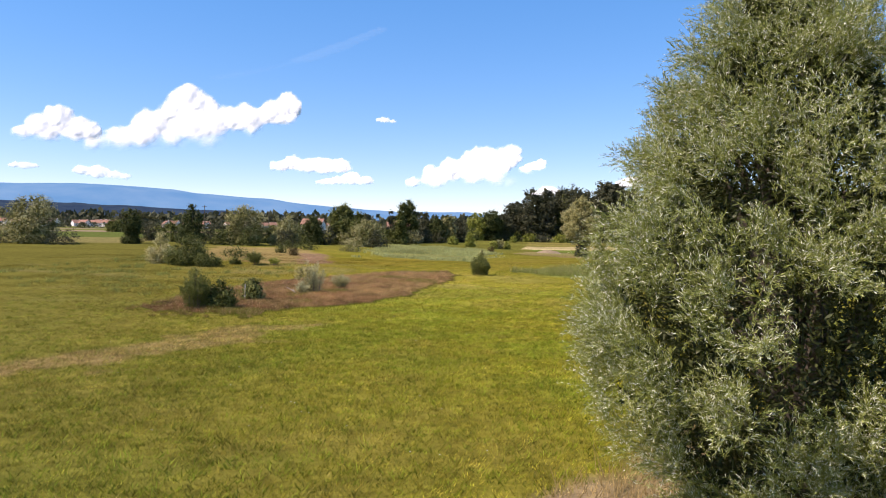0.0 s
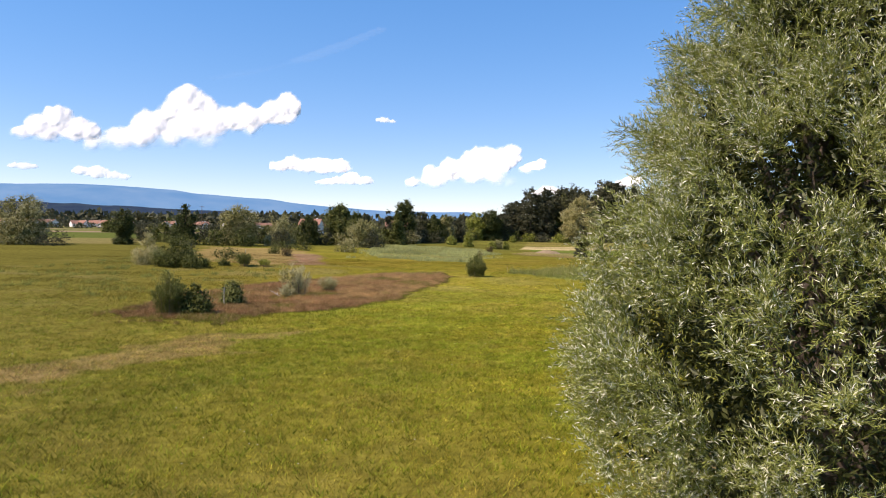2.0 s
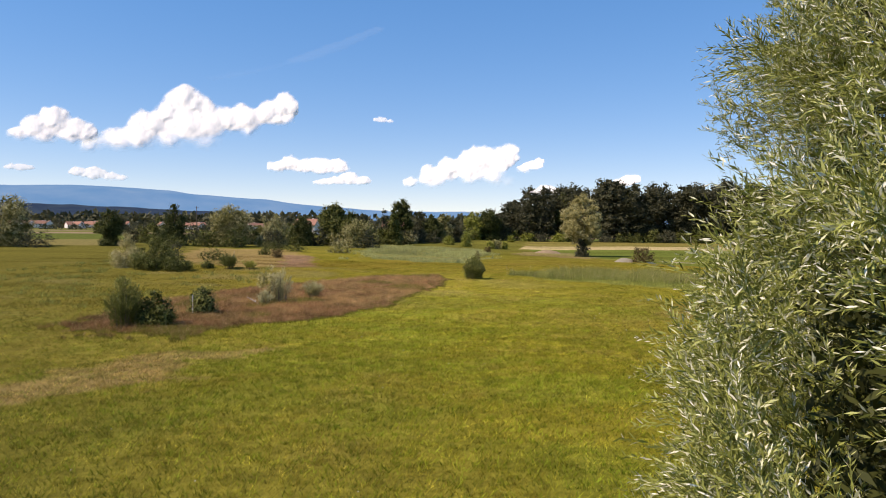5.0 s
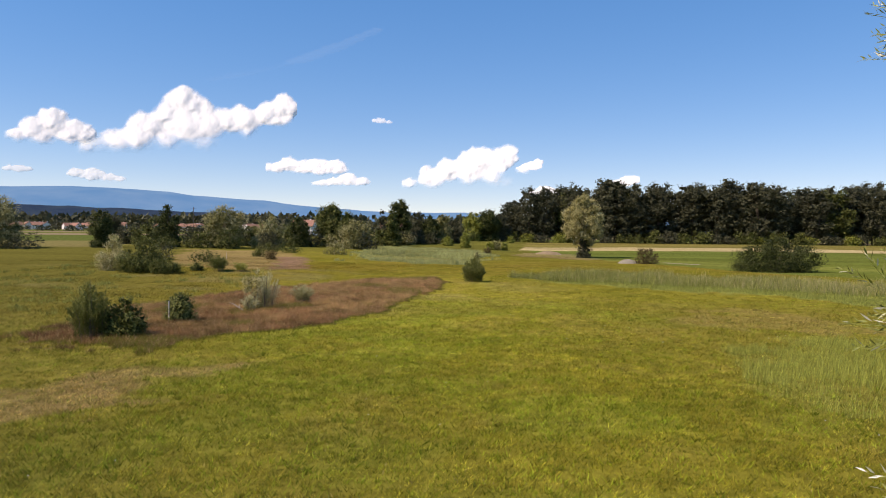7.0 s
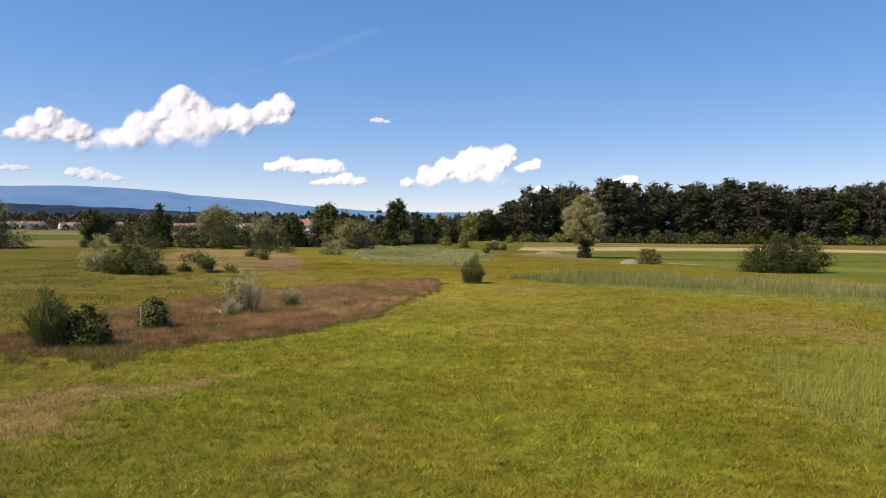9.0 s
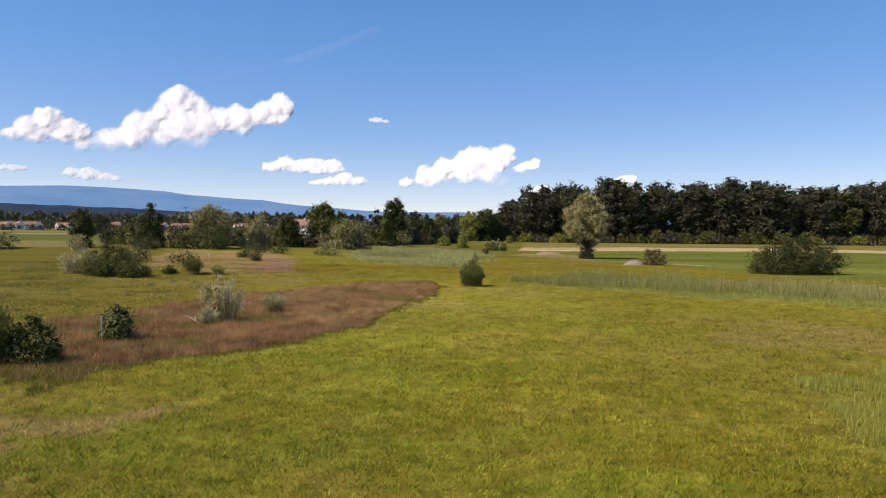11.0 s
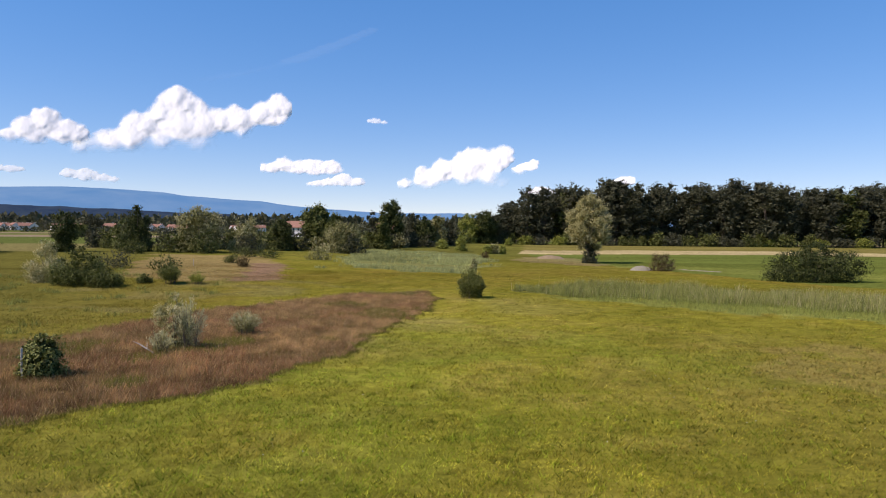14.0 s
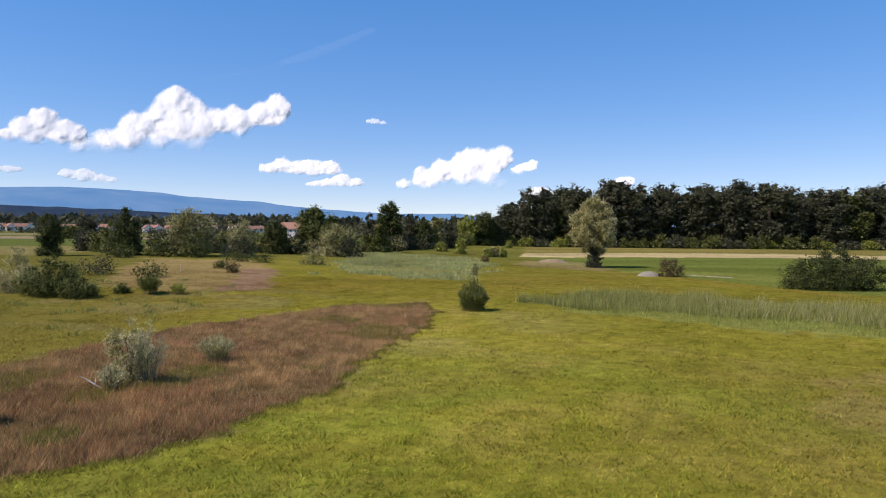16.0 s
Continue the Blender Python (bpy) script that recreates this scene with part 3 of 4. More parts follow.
        made.append(part("bough", fast_mesh("bough", V, np.concatenate([F, F2]), WILLOW, tone=tn), ob))
    # leaves deeper inside; the near-black tone paints in the crown's inner shade
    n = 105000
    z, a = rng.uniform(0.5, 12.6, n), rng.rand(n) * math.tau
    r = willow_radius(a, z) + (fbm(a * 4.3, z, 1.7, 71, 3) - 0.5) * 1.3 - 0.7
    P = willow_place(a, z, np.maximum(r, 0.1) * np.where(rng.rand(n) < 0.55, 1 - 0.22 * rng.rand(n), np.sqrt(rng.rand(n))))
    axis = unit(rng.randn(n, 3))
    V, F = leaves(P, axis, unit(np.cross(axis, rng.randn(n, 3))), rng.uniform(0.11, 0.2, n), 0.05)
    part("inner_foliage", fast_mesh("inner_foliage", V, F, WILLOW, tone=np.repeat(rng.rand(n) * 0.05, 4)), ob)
    return made


BOUGHS = make_big_willow()

# the lone willow in the field, and the row of trees along the far side of the meadow
W1 = [(3.2, 1.8), (4.6, 4.0), (6.5, 5.3), (8.5, 4.7), (10.5, 5.2), (12.5, 3.7), (14.3, 2.5), (15.9, 0.8)]
plant("willow_tree", 28.3, 184, "lone silvery willow with a dark leafy trunk", "tree", W1, PALE, 21, 22000, (0.34, 0.13), 90, 0.22, trunk=0.5, fork=3, up=0.5, limbs=14)
plant("bush", 28.3, 183.2, "dark bushy growth round the willow's foot", "bush", [(0.2, 1.6), (2, 2.0), (4, 1.6), (5.5, 0.6)], DARK, 22, 3000, (0.3, 0.14), 12)
ROW = "trees along the far edge of the meadow"
DOME = lambda h, r, low=0.4: [(low, r * 0.7), (h * 0.3, r * 0.95), (h * 0.55, r), (h * 0.78, r * 0.86), (h * 0.95, r * 0.45)]
SPIRE = lambda h, r, low=0.4: [(low, r * 0.7), (h * 0.3, r), (h * 0.65, r * 0.75), (h, r * 0.12)]
for x, y, h, r, prof, mat, seed, label in (
        (-114, 170, 12.3, 7.2, DOME, SILVER, 31, "broad grey-green willow with a dark underside"),
        (-92, 178, 9.3, 3.0, DOME, THICKET, 33, "narrow dark green tree standing alone in the field"),
        (-79, 186, 11.2, 4.2, SPIRE, THICKET, 34, "pointed dark green poplar in the field"),
        (-65, 189, 11.0, 5.8, DOME, SILVER, 35, "broad silvery willow above dark bushes"),
        (-55, 193, 9.2, 4.8, DOME, SILVER, 36, "round silvery willow above dark bushes"),
        (-51, 212, 9.0, 3.4, DOME, THICKET, 37, "dark green narrow round tree"),
        (-44, 226, 13.2, 5.8, DOME, GREEN, 38, "tall loose green poplar"),
        (-38, 222, 11.0, 3.6, SPIRE, GREEN, 39, "green poplar with upright branches"),
        (-33, 205, 8.4, 5.0, DOME, SILVER, 40, "low round silvery willow"),
        (-31, 250, 12.6, 1.8, SPIRE, DARK, 41, "slender dark poplar behind the row"),
        (-27.5, 246, 12.0, 2.4, SPIRE, GREEN, 42, "slender green poplar behind the row"),
        (-26.3, 264, 17.0, 4.0, DOME, THICKET, 43, "tall green tree with an open crown"),
        (-20.7, 281, 12.2, 3.2, SPIRE, DARK, 44, "dark green pointed tree in the row"),
        (-16.2, 280, 10.6, 4.2, DOME, THICKET, 45, "broad dark green tree in the row"),
        (-11.6, 283, 11.2, 3.8, DOME, SILVER, 46, "grey-green rounded tree in the row"),
        (0.8, 336, 13.4, 5.0, DOME, LIGHT, 47, "green tree with a rounded crown"),
        (8.0, 338, 16.0, 5.8, DOME, THICKET, 48, "dark green tree with a rounded crown"),
        (14.0, 342, 13.0, 5.4, DOME, DARK, 49, "dark green tree at the forest's edge"),
        (-7.4, 292, 9.6, 3.8, DOME, DARK, 53, "dark green round tree in the row"),
        (-84, 470, 13, 5, DOME, DARK, 50, "dark green tree in the far field"),
        (-210, 400, 11, 6, DOME, DARK, 51, "dark green tree in the far field"),
        (-178, 330, 5.5, 5, DOME, GREEN, 52, "low green tree in the far field")):
    n = int((1500 + 95 * h * r) * (1 if y > 220 else 1.8))
    plant("tree", x, y, label, "tree", prof(h, r), mat, seed, n, (0.7, 0.34) if y > 220 else (0.38, 0.17), int(26 + r * 3), 0.36, trunk=0.25, fork=h * 0.22, up=0.35, group=ROW)

HEDGE = "bushes in the meadow"
for x, y, h, r, mat, seed, n, leaf, label, st in (
        (-1.9, 246, 5.2, 2.3, LIGHT, 61, 1900, (0.36, 0.17), "yellow-green upright willow bush", 1.0),
        (-8.6, 262, 3.2, 2.2, LIGHT, 62, 1600, (0.36, 0.17), "yellow-green rounded bush before the trees", 1.1),
        (6.3, 232, 3.2, 1.5, LIGHT, 63, 1200, (0.32, 0.15), "small light green bush in the meadow", 1.0),
        (8.4, 233, 3.9, 1.6, SILVER, 64, 1300, (0.32, 0.15), "grey-green bush in the meadow", 1.0),
        (11.0, 234, 3.1, 1.1, LIGHT, 60, 900, (0.32, 0.15), "small light green bush in the meadow", 1.0),
        (17.3, 314, 3.4, 1.8, LIGHT, 65, 1100, (0.4, 0.2), "light green bush before the forest", 1.0),
        (1.3, 146, 2.2, 0.8, SILVER, 66, 1000, (0.16, 0.07), "thin grey-green willow bush", 1.0),
        (4.6, 196, 1.7, 1.1, RUSSET, 67, 900, (0.2, 0.09), "thin brownish bush in the meadow", 1.0),
        (35.8, 151.5, 3.0, 2.7, RUSSET, 68, 3500, (0.2, 0.09), "round brown-green bush beside a gravel heap", 1.1),
        (-70, 184, 4.6, 3.4, GREEN, 69, 1600, (0.34, 0.16), "green bush under the willows", 1.3),
        (-62, 184, 5.2, 3.6, GREEN, 70, 1600, (0.34, 0.16), "green bush under the willows", 1.2),
        (-52, 186, 4.4, 3.2, DARK, 71, 1500, (0.34, 0.16), "dark bush under the willows", 1.2),
        (-75, 176, 3.2, 3.0, GREEN, 72, 1300, (0.3, 0.14), "green bush under the poplar", 1.5),
        (-29, 203, 5.0, 3.6, DARK, 73, 1600, (0.34, 0.16), "dark bush beside the silvery willow", 1.2),
        (-31, 167, 2.6, 2.6, SILVER, 74, 1700, (0.22, 0.1), "grey-green rounded willow bush", 1.4),
        (-42, 170, 1.9, 2.4, GREEN, 75, 1200, (0.22, 0.1), "low green bush before the trees", 1.6),
        (-48, 172, 1.9, 2.4, GREEN, 76, 1200, (0.22, 0.1), "low green bush before the trees", 1.6),
        (-43, 149, 1.4, 1.5, GREEN, 77, 900, (0.2, 0.09), "small green bush in the dry hollow", 1.0),
        (-37.5, 139, 1.5, 1.3, RUSSET, 78, 900, (0.2, 0.09), "small brownish bush in the dry hollow", 1.0),
        (-26, 258, 4.6, 4.0, DARK, 79, 1500, (0.4, 0.2), "dark hedge bush below the tall tree", 2.0),
        (-17, 275, 4.6, 4.2, DARK, 80, 1500, (0.4, 0.2), "dark hedge bush below the trees", 2.0),
        (-104, 166, 3.4, 4.2, DARK, 81, 1600, (0.3, 0.14), "low dark bush beside the broad willow", 1.4),
        (-122, 168, 4.5, 4.2, DARK, 82, 1600, (0.3, 0.14), "dark bush beside the broad willow", 1.3),
        (-56, 132, 2.6, 3.0, DARK, 83, 1800, (0.2, 0.09), "dark green bush behind the scrub", 1.4),
        (-46, 128, 2.2, 2.4, GREEN, 84, 1500, (0.2, 0.09), "green bush behind the scrub", 1.3),
        (49.5, 78, 1.5, 1.2, RUSSET, 85, 700, (0.13, 0.06), "small brown bush in the reeds", 1.0),
        (66, 112, 3.4, 2.4, DARK, 86, 1500, (0.2, 0.09), "dark green bush beyond the reeds", 1.0)):
    plant("bush", x, y, label, "bush", DOME(h, r, 0.15), mat, seed, n, leaf, 14, 0.42, trunk=0.06, fork=0.3, group=HEDGE, up=0.5, stretch=st)

rng = np.random.RandomState(55)
for k in range(26):
    x = -98 + k * 4.1 + rng.uniform(-1.5, 1.5)
    y = 198 + 0.45 * (x + 98) + 2.6 * max(0, x + 36) + rng.uniform(-5, 8)
    h, r = rng.uniform(4.5, 8.2), rng.uniform(2.8, 4.4)
    kind = rng.randint(4)
    plant("bush", x, y, ("dark green shrub in the far hedge", "green shrub in the far hedge", "grey-green shrub in the far hedge", "dark green shrub in the far hedge")[kind], "bush", DOME(h, r, 0.2),
          (DARK, GREEN, SILVER, DARK)[kind], 500 + k, 1500, (0.5, 0.24), 12, 0.42, trunk=0.08, fork=0.4, group="far hedge", up=0.4, stretch=1.3, limbs=4)

# the near bushes
shoot_bush("bush", 0.65, 94.2, "single dark green willow bush on the mown meadow", 2.9, 1.55, GREEN, 91, 200, 42, (0.19, 0.06), 0.7, 0.05, 0.02, 0.58)
shoot_bush("bush", -19.7, 46.8, "upright feathery green bush at the brown strip's edge", 2.9, 1.15, GREEN, 92, 140, 60, (0.16, 0.036), 0.6, 0.04, 0.05, 0.5)
plant("bush", -18.2, 47.5, "rounded dark green bush at the brown strip's edge", "bush", [(0.1, 1.0), (0.7, 1.2), (1.4, 0.9), (2.0, 0.35)], GREEN, 192, 4500, (0.14, 0.08), 20, 0.36, trunk=0.06, up=0.3, bias=-0.08)
plant("sapling", -18.1, 54.2, "broad-leaved green sapling beside a pale stake", "bush", [(0.1, 0.6), (0.6, 0.95), (1.2, 0.9), (1.75, 0.4)], GREEN, 93, 2600, (0.17, 0.1), 14, 0.42, trunk=0.04, up=0.2, bias=0.18)
plant("bush", -15.5, 61.8, "pale grey-green willow bush with whitish tips in the brown strip", "bush", [(0.1, 0.6), (0.9, 1.05), (1.7, 1.2), (2.4, 0.8), (2.9, 0.3)], PALE, 94, 4200, (0.12, 0.035), 20, 0.34, trunk=0.05, up=0.9, bias=0.12, limbs=16)
shoot_bush("bush", -14.6, 61.5, "grey-green upright willow shoots beside the pale bush", 2.7, 0.9, SILVER, 194, 80, 42, (0.13, 0.032), 0.4, 0.12)
shoot_bush("bush", -15.5, 60.1, "low pale green shoots at the willow bush's foot", 1.25, 0.75, SILVER, 95, 60, 30, (0.13, 0.032), 0.3, 0.12)
shoot_bush("bush", -13.5, 67.2, "spiky blue-green willow bush in the brown strip", 1.5, 1.15, SILVER, 96, 110, 34, (0.15, 0.03), 0.45, 0.02)
plant("bush", -43.5, 101, "green scrub of several shrubs on the bank", "bush", [(0.1, 2.6), (1.4, 3.0), (2.9, 2.1), (4.0, 0.9)], GREEN, 97, 11000, (0.2, 0.08), 22, 0.36, trunk=0.06, up=0.6, stretch=1.3)
plant("bush", -48.5, 103, "silvery grey willow scrub on the bank", "bush", [(0.1, 2.0), (1.6, 2.5), (3.2, 1.8), (4.6, 0.7)], PALE, 98, 8000, (0.2, 0.06), 18, 0.36, trunk=0.06, up=0.8, bias=0.1)
plant("bush", -39.5, 99, "dark green low shrub on the bank", "bush", [(0.1, 1.5), (0.9, 1.8), (1.9, 0.7)], GREEN, 99, 4000, (0.2, 0.09), 14, 0.4, trunk=0.05, up=0.5, bias=-0.1, stretch=1.2)
shoot_bush("bush", -33.6, 102, "green upright bush on the bank", 2.0, 1.35, GREEN, 100, 120, 34, (0.2, 0.06), 0.5, 0.05)
plant("bush", -36.6, 102, "low dark green bush on the bank", "bush", [(0.05, 0.7), (0.5, 0.95), (1.0, 0.4)], GREEN, 105, 1500, (0.16, 0.07), 10, 0.42, trunk=0.04, up=0.6)
shoot_bush("bush", -30.7, 102.4, "low yellow-green weedy bush on the bank", 1.1, 1.0, LIGHT, 106, 70, 24, (0.16, 0.05), 0.5)
plant("hedge", 50.6, 126, "large dense dark green thicket of shrubs", "hedge", [(0.1, 3.3), (1.2, 3.9), (2.6, 3.7), (3.8, 3.0), (4.8, 1.9), (5.6, 0.7)], THICKET, 101, 30000, (0.17, 0.09), 80, 0.34, trunk=0.1, up=0.3, stretch=2.3, limbs=16)


# ---- forest ----
def make_forest():
    """The wood beyond the field: a few kinds of tree, copied along its edge and behind."""
    rng = np.random.RandomState(77)
    kinds = []
    for k in range(7):
        h, r = rng.uniform(26, 33), rng.uniform(6.2, 8.2)
        mat = (DARK, DARK, GREEN, DARK, DARK, DARK, DARK)[k]
        prof = [(2.5, r * 0.7), (h * 0.25, r), (h * 0.6, r), (h * 0.85, r * 0.85), (h * 0.97, r * 0.45)]
        label = ("tall dark green forest tree", "lighter green tall forest tree", "reddish-brown tall forest tree")[0 if mat is DARK else 1 if mat is GREEN else 2]
        ob = plant("tree", 120 + k * 22, 372 + rng.uniform(-3, 6), label, "tree", prof, mat, 300 + k, 3300, (0.9, 0.62), 64, 0.3, trunk=0.4, fork=7, up=0.1, bias=(0.0, 0.1, -0.15, -0.08, 0.05, 0.0, 0.2)[k], group="forest edge trees")
        kinds.append((ob, h))
    picks = [0, 1, 3, 4, 5, 0, 1, 3, 4, 5, 3, 0, 1, 4, 5, 0, 1, 3, 4, 5, 6, 2]
    for row, (y0, n) in enumerate(((350, 34), (362, 34))):
        for i in range(n):
            x = 20 + row * 4 + (i + rng.uniform(-0.3, 0.6)) * 8.0
            ob, h = kinds[picks[rng.randint(len(picks))]]
            y = y0 + rng.uniform(-4, 4) - 0.04 * (x - 20)
            g = (28.9 - 14 * math.exp(-((x - 8) / 15) ** 2) + 1.4 * math.sin(x * 0.11) + rng.uniform(-1.8, 1.5) - 0.012 * max(0, x - 150)) / h
            wide = g * rng.uniform(1.0, 1.4)
            m = pose(x, y, float(height(x, y)), 0, 0, rng.uniform(0, 360)) @ Matrix.Diagonal((wide, wide, g * rng.uniform(0.92, 1.05), 1))
            c = copy_thing(ob, m)
            c.matrix_basis = m
    for i in range(34):
        x = 18 + i * 7.4 + rng.uniform(-2, 2)
        if i < 3:
            src = plant("bush", x, 341, "green bush along the forest edge", "bush", DOME(4.6 - 0.4 * i, 4.4, 0.2), (GREEN, LIGHT, DARK)[i], 400 + i, 1100, (0.6, 0.3), 12, 0.42, trunk=0.1, group="bushes along the forest", stretch=1.2)
            if i == 0:
                srcs = []
            srcs.append(src)
            continue
        y = 340 - 0.03 * (x - 20) + rng.uniform(-2, 2)
        g = rng.uniform(0.75, 1.35)
        m = pose(x, y, float(height(x, y)), 0, 0, rng.uniform(0, 360)) @ Matrix.Diagonal((g, g, g, 1))
        c = copy_thing(srcs[(0, 2, 0, 1, 0, 2, 2)[rng.randint(7)]], m)
        c.matrix_basis = m


make_forest()


def make_far_woods():
    """Tree lines between the fields and the hill."""
    rng = np.random.RandomState(12)
    P, S = [], []
    for y0, x0, x1, n, h in ((640, -520, -40, 150, 5), (1150, -1100, 60, 320, 12), (1500, -1500, 250, 420, 17), (820, -560, 40, 110, 5), (520, -80, 20, 30, 11), (1060, -820, -560, 60, 12), (1450, -1450, 260, 480, 30), (1250, -1000, 120, 260, 22)):
        x = rng.uniform(x0, x1, n)
        y = y0 + rng.uniform(-25, 25, n)
        P.append(np.stack([x, y, height(x, y)], 1))
        S.append(h * rng.uniform(0.5, 1.15, n))
    P, S = np.concatenate(P), np.concatenate(S)
    q = 26
    base = np.repeat(P, q, 0)
    s = np.repeat(S, q)
    d = unit(rng.randn(len(base), 3))
    pos = base + d * np.stack([s * 0.45, s * 0.45, s * 0.5], 1) * rng.uniform(0.5, 1, (len(base), 1)) + np.array((0, 0, 1.0)) * (s * 0.45)[:, None]
    axis = unit(d + rng.randn(len(base), 3) * 0.6)
    V, F = leaves(pos, axis, unit(np.cross(axis, d + rng.randn(len(base), 3) * 0.4)), s * 0.4, s * 0.32)
    tone = np.clip(np.repeat(rng.rand(len(P)), q) * 0.6 + rng.rand(len(base)) * 0.4, 0, 1)
    tagged(new("far_woods", fast_mesh("far_woods", V, F, DARK, tone=np.repeat(tone, 4))), "dark tree lines between far fields", "trees", kind="stuff")


make_far_woods()


# ---- village ----
def make_house(x, y, w, d, h, turn, label):
    ob = thing("house", x, y, label, "house", "village houses", turn=turn)
    bm = bmesh.new()
    bmesh.ops.create_cube(bm, size=1, matrix=Matrix.LocRotScale((0, 0, h / 2 - 0.5), None, (w, d, h + 1)))
    for sx in (-1, 1):
        a = [bm.verts.new((sx * w / 2, yy, zz)) for yy, zz in ((-d / 2, h), (d / 2, h), (0, h + d * 0.38))]
        bm.faces.new(a)
    part("wall", bm_mesh("wall", bm, WALL), ob)
    bm = bmesh.new()
    o = 0.6
    for s in (-1, 1):
        lo, hi = (s * (d / 2 + o), h - o * 0.76), (0, h + d * 0.38)
        v = [bm.verts.new((xx, yy, zz + k)) for k in (0.05, 0.35) for xx, (yy, zz) in ((-w / 2 - o, lo), (w / 2 + o, lo), (w / 2 + o, hi), (-w / 2 - o, hi))]
        for f in ((0, 1, 2, 3), (4, 5, 6, 7), (0, 1, 5, 4), (1, 2, 6, 5), (2, 3, 7, 6), (3, 0, 4, 7)):
            bm.faces.new([v[i] for i in f])
    roof = part("roof", bm_mesh("roof", bm, ROOF), ob)
    bm = bmesh.new()
    bmesh.ops.create_cube(bm, size=1, matrix=Matrix.LocRotScale((w * 0.25, d * 0.12, h + d * 0.38), None, (0.8, 0.8, 1.8)))
    part("chimney", bm_mesh("chimney", bm, WALL), roof)
    for k in range(int(w // 3)):
        for lev in range(int(h // 2.7)):
            bm = bmesh.new()
            bmesh.ops.create_cube(bm, size=1, matrix=Matrix.LocRotScale((-w / 2 + 1.6 + k * 3, -d / 2 - 0.02, 1.5 + lev * 2.7), None, (1.1, 0.12, 1.3)))
            part("window", bm_mesh("window", bm, GLASSY), ob)
    return ob


def make_village():
    rng = np.random.RandomState(4)
    kinds = [make_house(-470 - 22 * k, 905 + 12 * k, rng.uniform(10, 15), rng.uniform(9, 11), rng.uniform(4.5, 6), rng.uniform(-30, 30),
                        ("white house with a red tiled roof", "cream house with a red-brown roof")[k % 2]) for k in range(4)]
    for cx0, cx1, y0, n in ((-660, -540, 900, 12), (-640, -520, 960, 8), (-460, -395, 1000, 12), (-380, -300, 1020, 6), (-250, -200, 980, 3)):
        for i in range(n):
            x, y = rng.uniform(cx0, cx1), y0 + rng.uniform(-30, 30)
            copy_thing(kinds[rng.randint(4)], pose(x, y, float(height(x, y)), 0, 0, rng.uniform(-60, 60)))
    make_house(-48, 425, 14, 10, 5.0, 12, "white farmhouse with a red roof behind trees")
    make_house(-102, 425, 13, 9, 5.5, -8, "pale plastered house half hidden by trees")


make_village()


# ---- heaps, stake, branch, masts ----
def make_heap(x, y, w, d, h, mat, label, seed):
    n = 28
    u = np.linspace(-1, 1, n)
    X, Y = np.meshgrid(u, u)
    Z = np.maximum(0, 1 - X ** 2 - Y ** 2) ** 0.8 * h * (0.7 + 0.6 * fbm(X * 10 + seed, Y * 10, 5, seed)) - 0.05
    V = np.stack([X * w / 2, Y * d / 2, Z], -1).reshape(-1, 3)
    ob = new("heap", fast_mesh("heap", V, grid_faces(n, n), mat, smooth=True))
    ob.matrix_basis = pose(x, y, float(height(x, y)))
    tagged(ob, label, "heap")


make_heap(32.4, 153, 4.4, 3.0, 0.8, STONE, "grey gravel heap beside a round bush", 3)
make_heap(22.0, 206, 7.5, 4.0, 1.0, EARTH, "low heap of dry pale earth", 8)


def make_stake(x, y, h, label, lean=3):
    bm = bmesh.new()
    tube(bm, [(0, 0, -0.2), (0, 0, h * 0.5), (0.01, 0, h)], [0.045, 0.043, 0.04], 8)
    ob = new("stake", bm_mesh("stake", bm, PALE_WOOD))
    ob.matrix_basis = pose(x, y, float(height(x, y)), lean, 1, 0)
    tagged(ob, label, "stake")


make_stake(-18.45, 53.5, 1.35, "pale wooden stake beside the sapling")
make_stake(-46.2, 139.5, 1.2, "white marker stake in the dry hollow", 0)


def make_branch():
    bm = bmesh.new()
    tube(bm, [(0, 0, 0.05), (-0.35, -0.1, 0.3), (-0.75, -0.1, 0.55), (-1.05, -0.2, 0.7)], [0.045, 0.035, 0.025, 0.01], 7)
    tube(bm, [(-0.35, -0.1, 0.3), (-0.5, 0.25, 0.55)], [0.022, 0.008], 6)
    ob = new("dead_branch", bm_mesh("dead_branch", bm, PALE_WOOD))
    ob.matrix_basis = pose(-15.9, 60.2, float(height(-15.9, 60.2)))
    tagged(ob, "bleached dead branch leaning by the willow bush", "branch")


make_branch()


def make_mast(x, y, h):
    bm = bmesh.new()
    tube(bm, [(0, 0, -0.5), (0, 0, h)], [0.3, 0.2], 8)
    ob = thing("power_mast", x, y, "tall wooden power mast in the far fields", "mast", "power masts")
    part("pole", bm_mesh("pole", bm, BARK), ob)
    bm = bmesh.new()
    tube(bm, [(-1.8, 0, h - 0.8), (1.8, 0, h - 0.8)], [0.12, 0.12], 6)
    part("crossarm", bm_mesh("crossarm", bm, BARK), ob)


for mx, my, mh in ((-190, 470, 18), (-340, 900, 22), (-215, 700, 20)):
    make_mast(mx, my, mh)


# ---- clouds ----
def cloud_mat():
    """Bright vapour that thins out towards its rim."""
    m, n, l, b = base_mat("cloud_vapour", 1.0, 0.0)
    b.inputs["Base Color"].default_value = (0.72, 0.735, 0.69, 1)
    a = n.new("ShaderNodeAttribute")
    a.attribute_name = "tone"
    clear = n.new("ShaderNodeBsdfTransparent")
    mix = n.new("ShaderNodeMixShader")
    l.new(a.outputs["Fac"], mix.inputs["Fac"])
    l.new(clear.outputs[0], mix.inputs[1])
    l.new(b.outputs[0], mix.inputs[2])
    l.new(mix.outputs[0], n["Material Output"].inputs["Surface"])
    return m


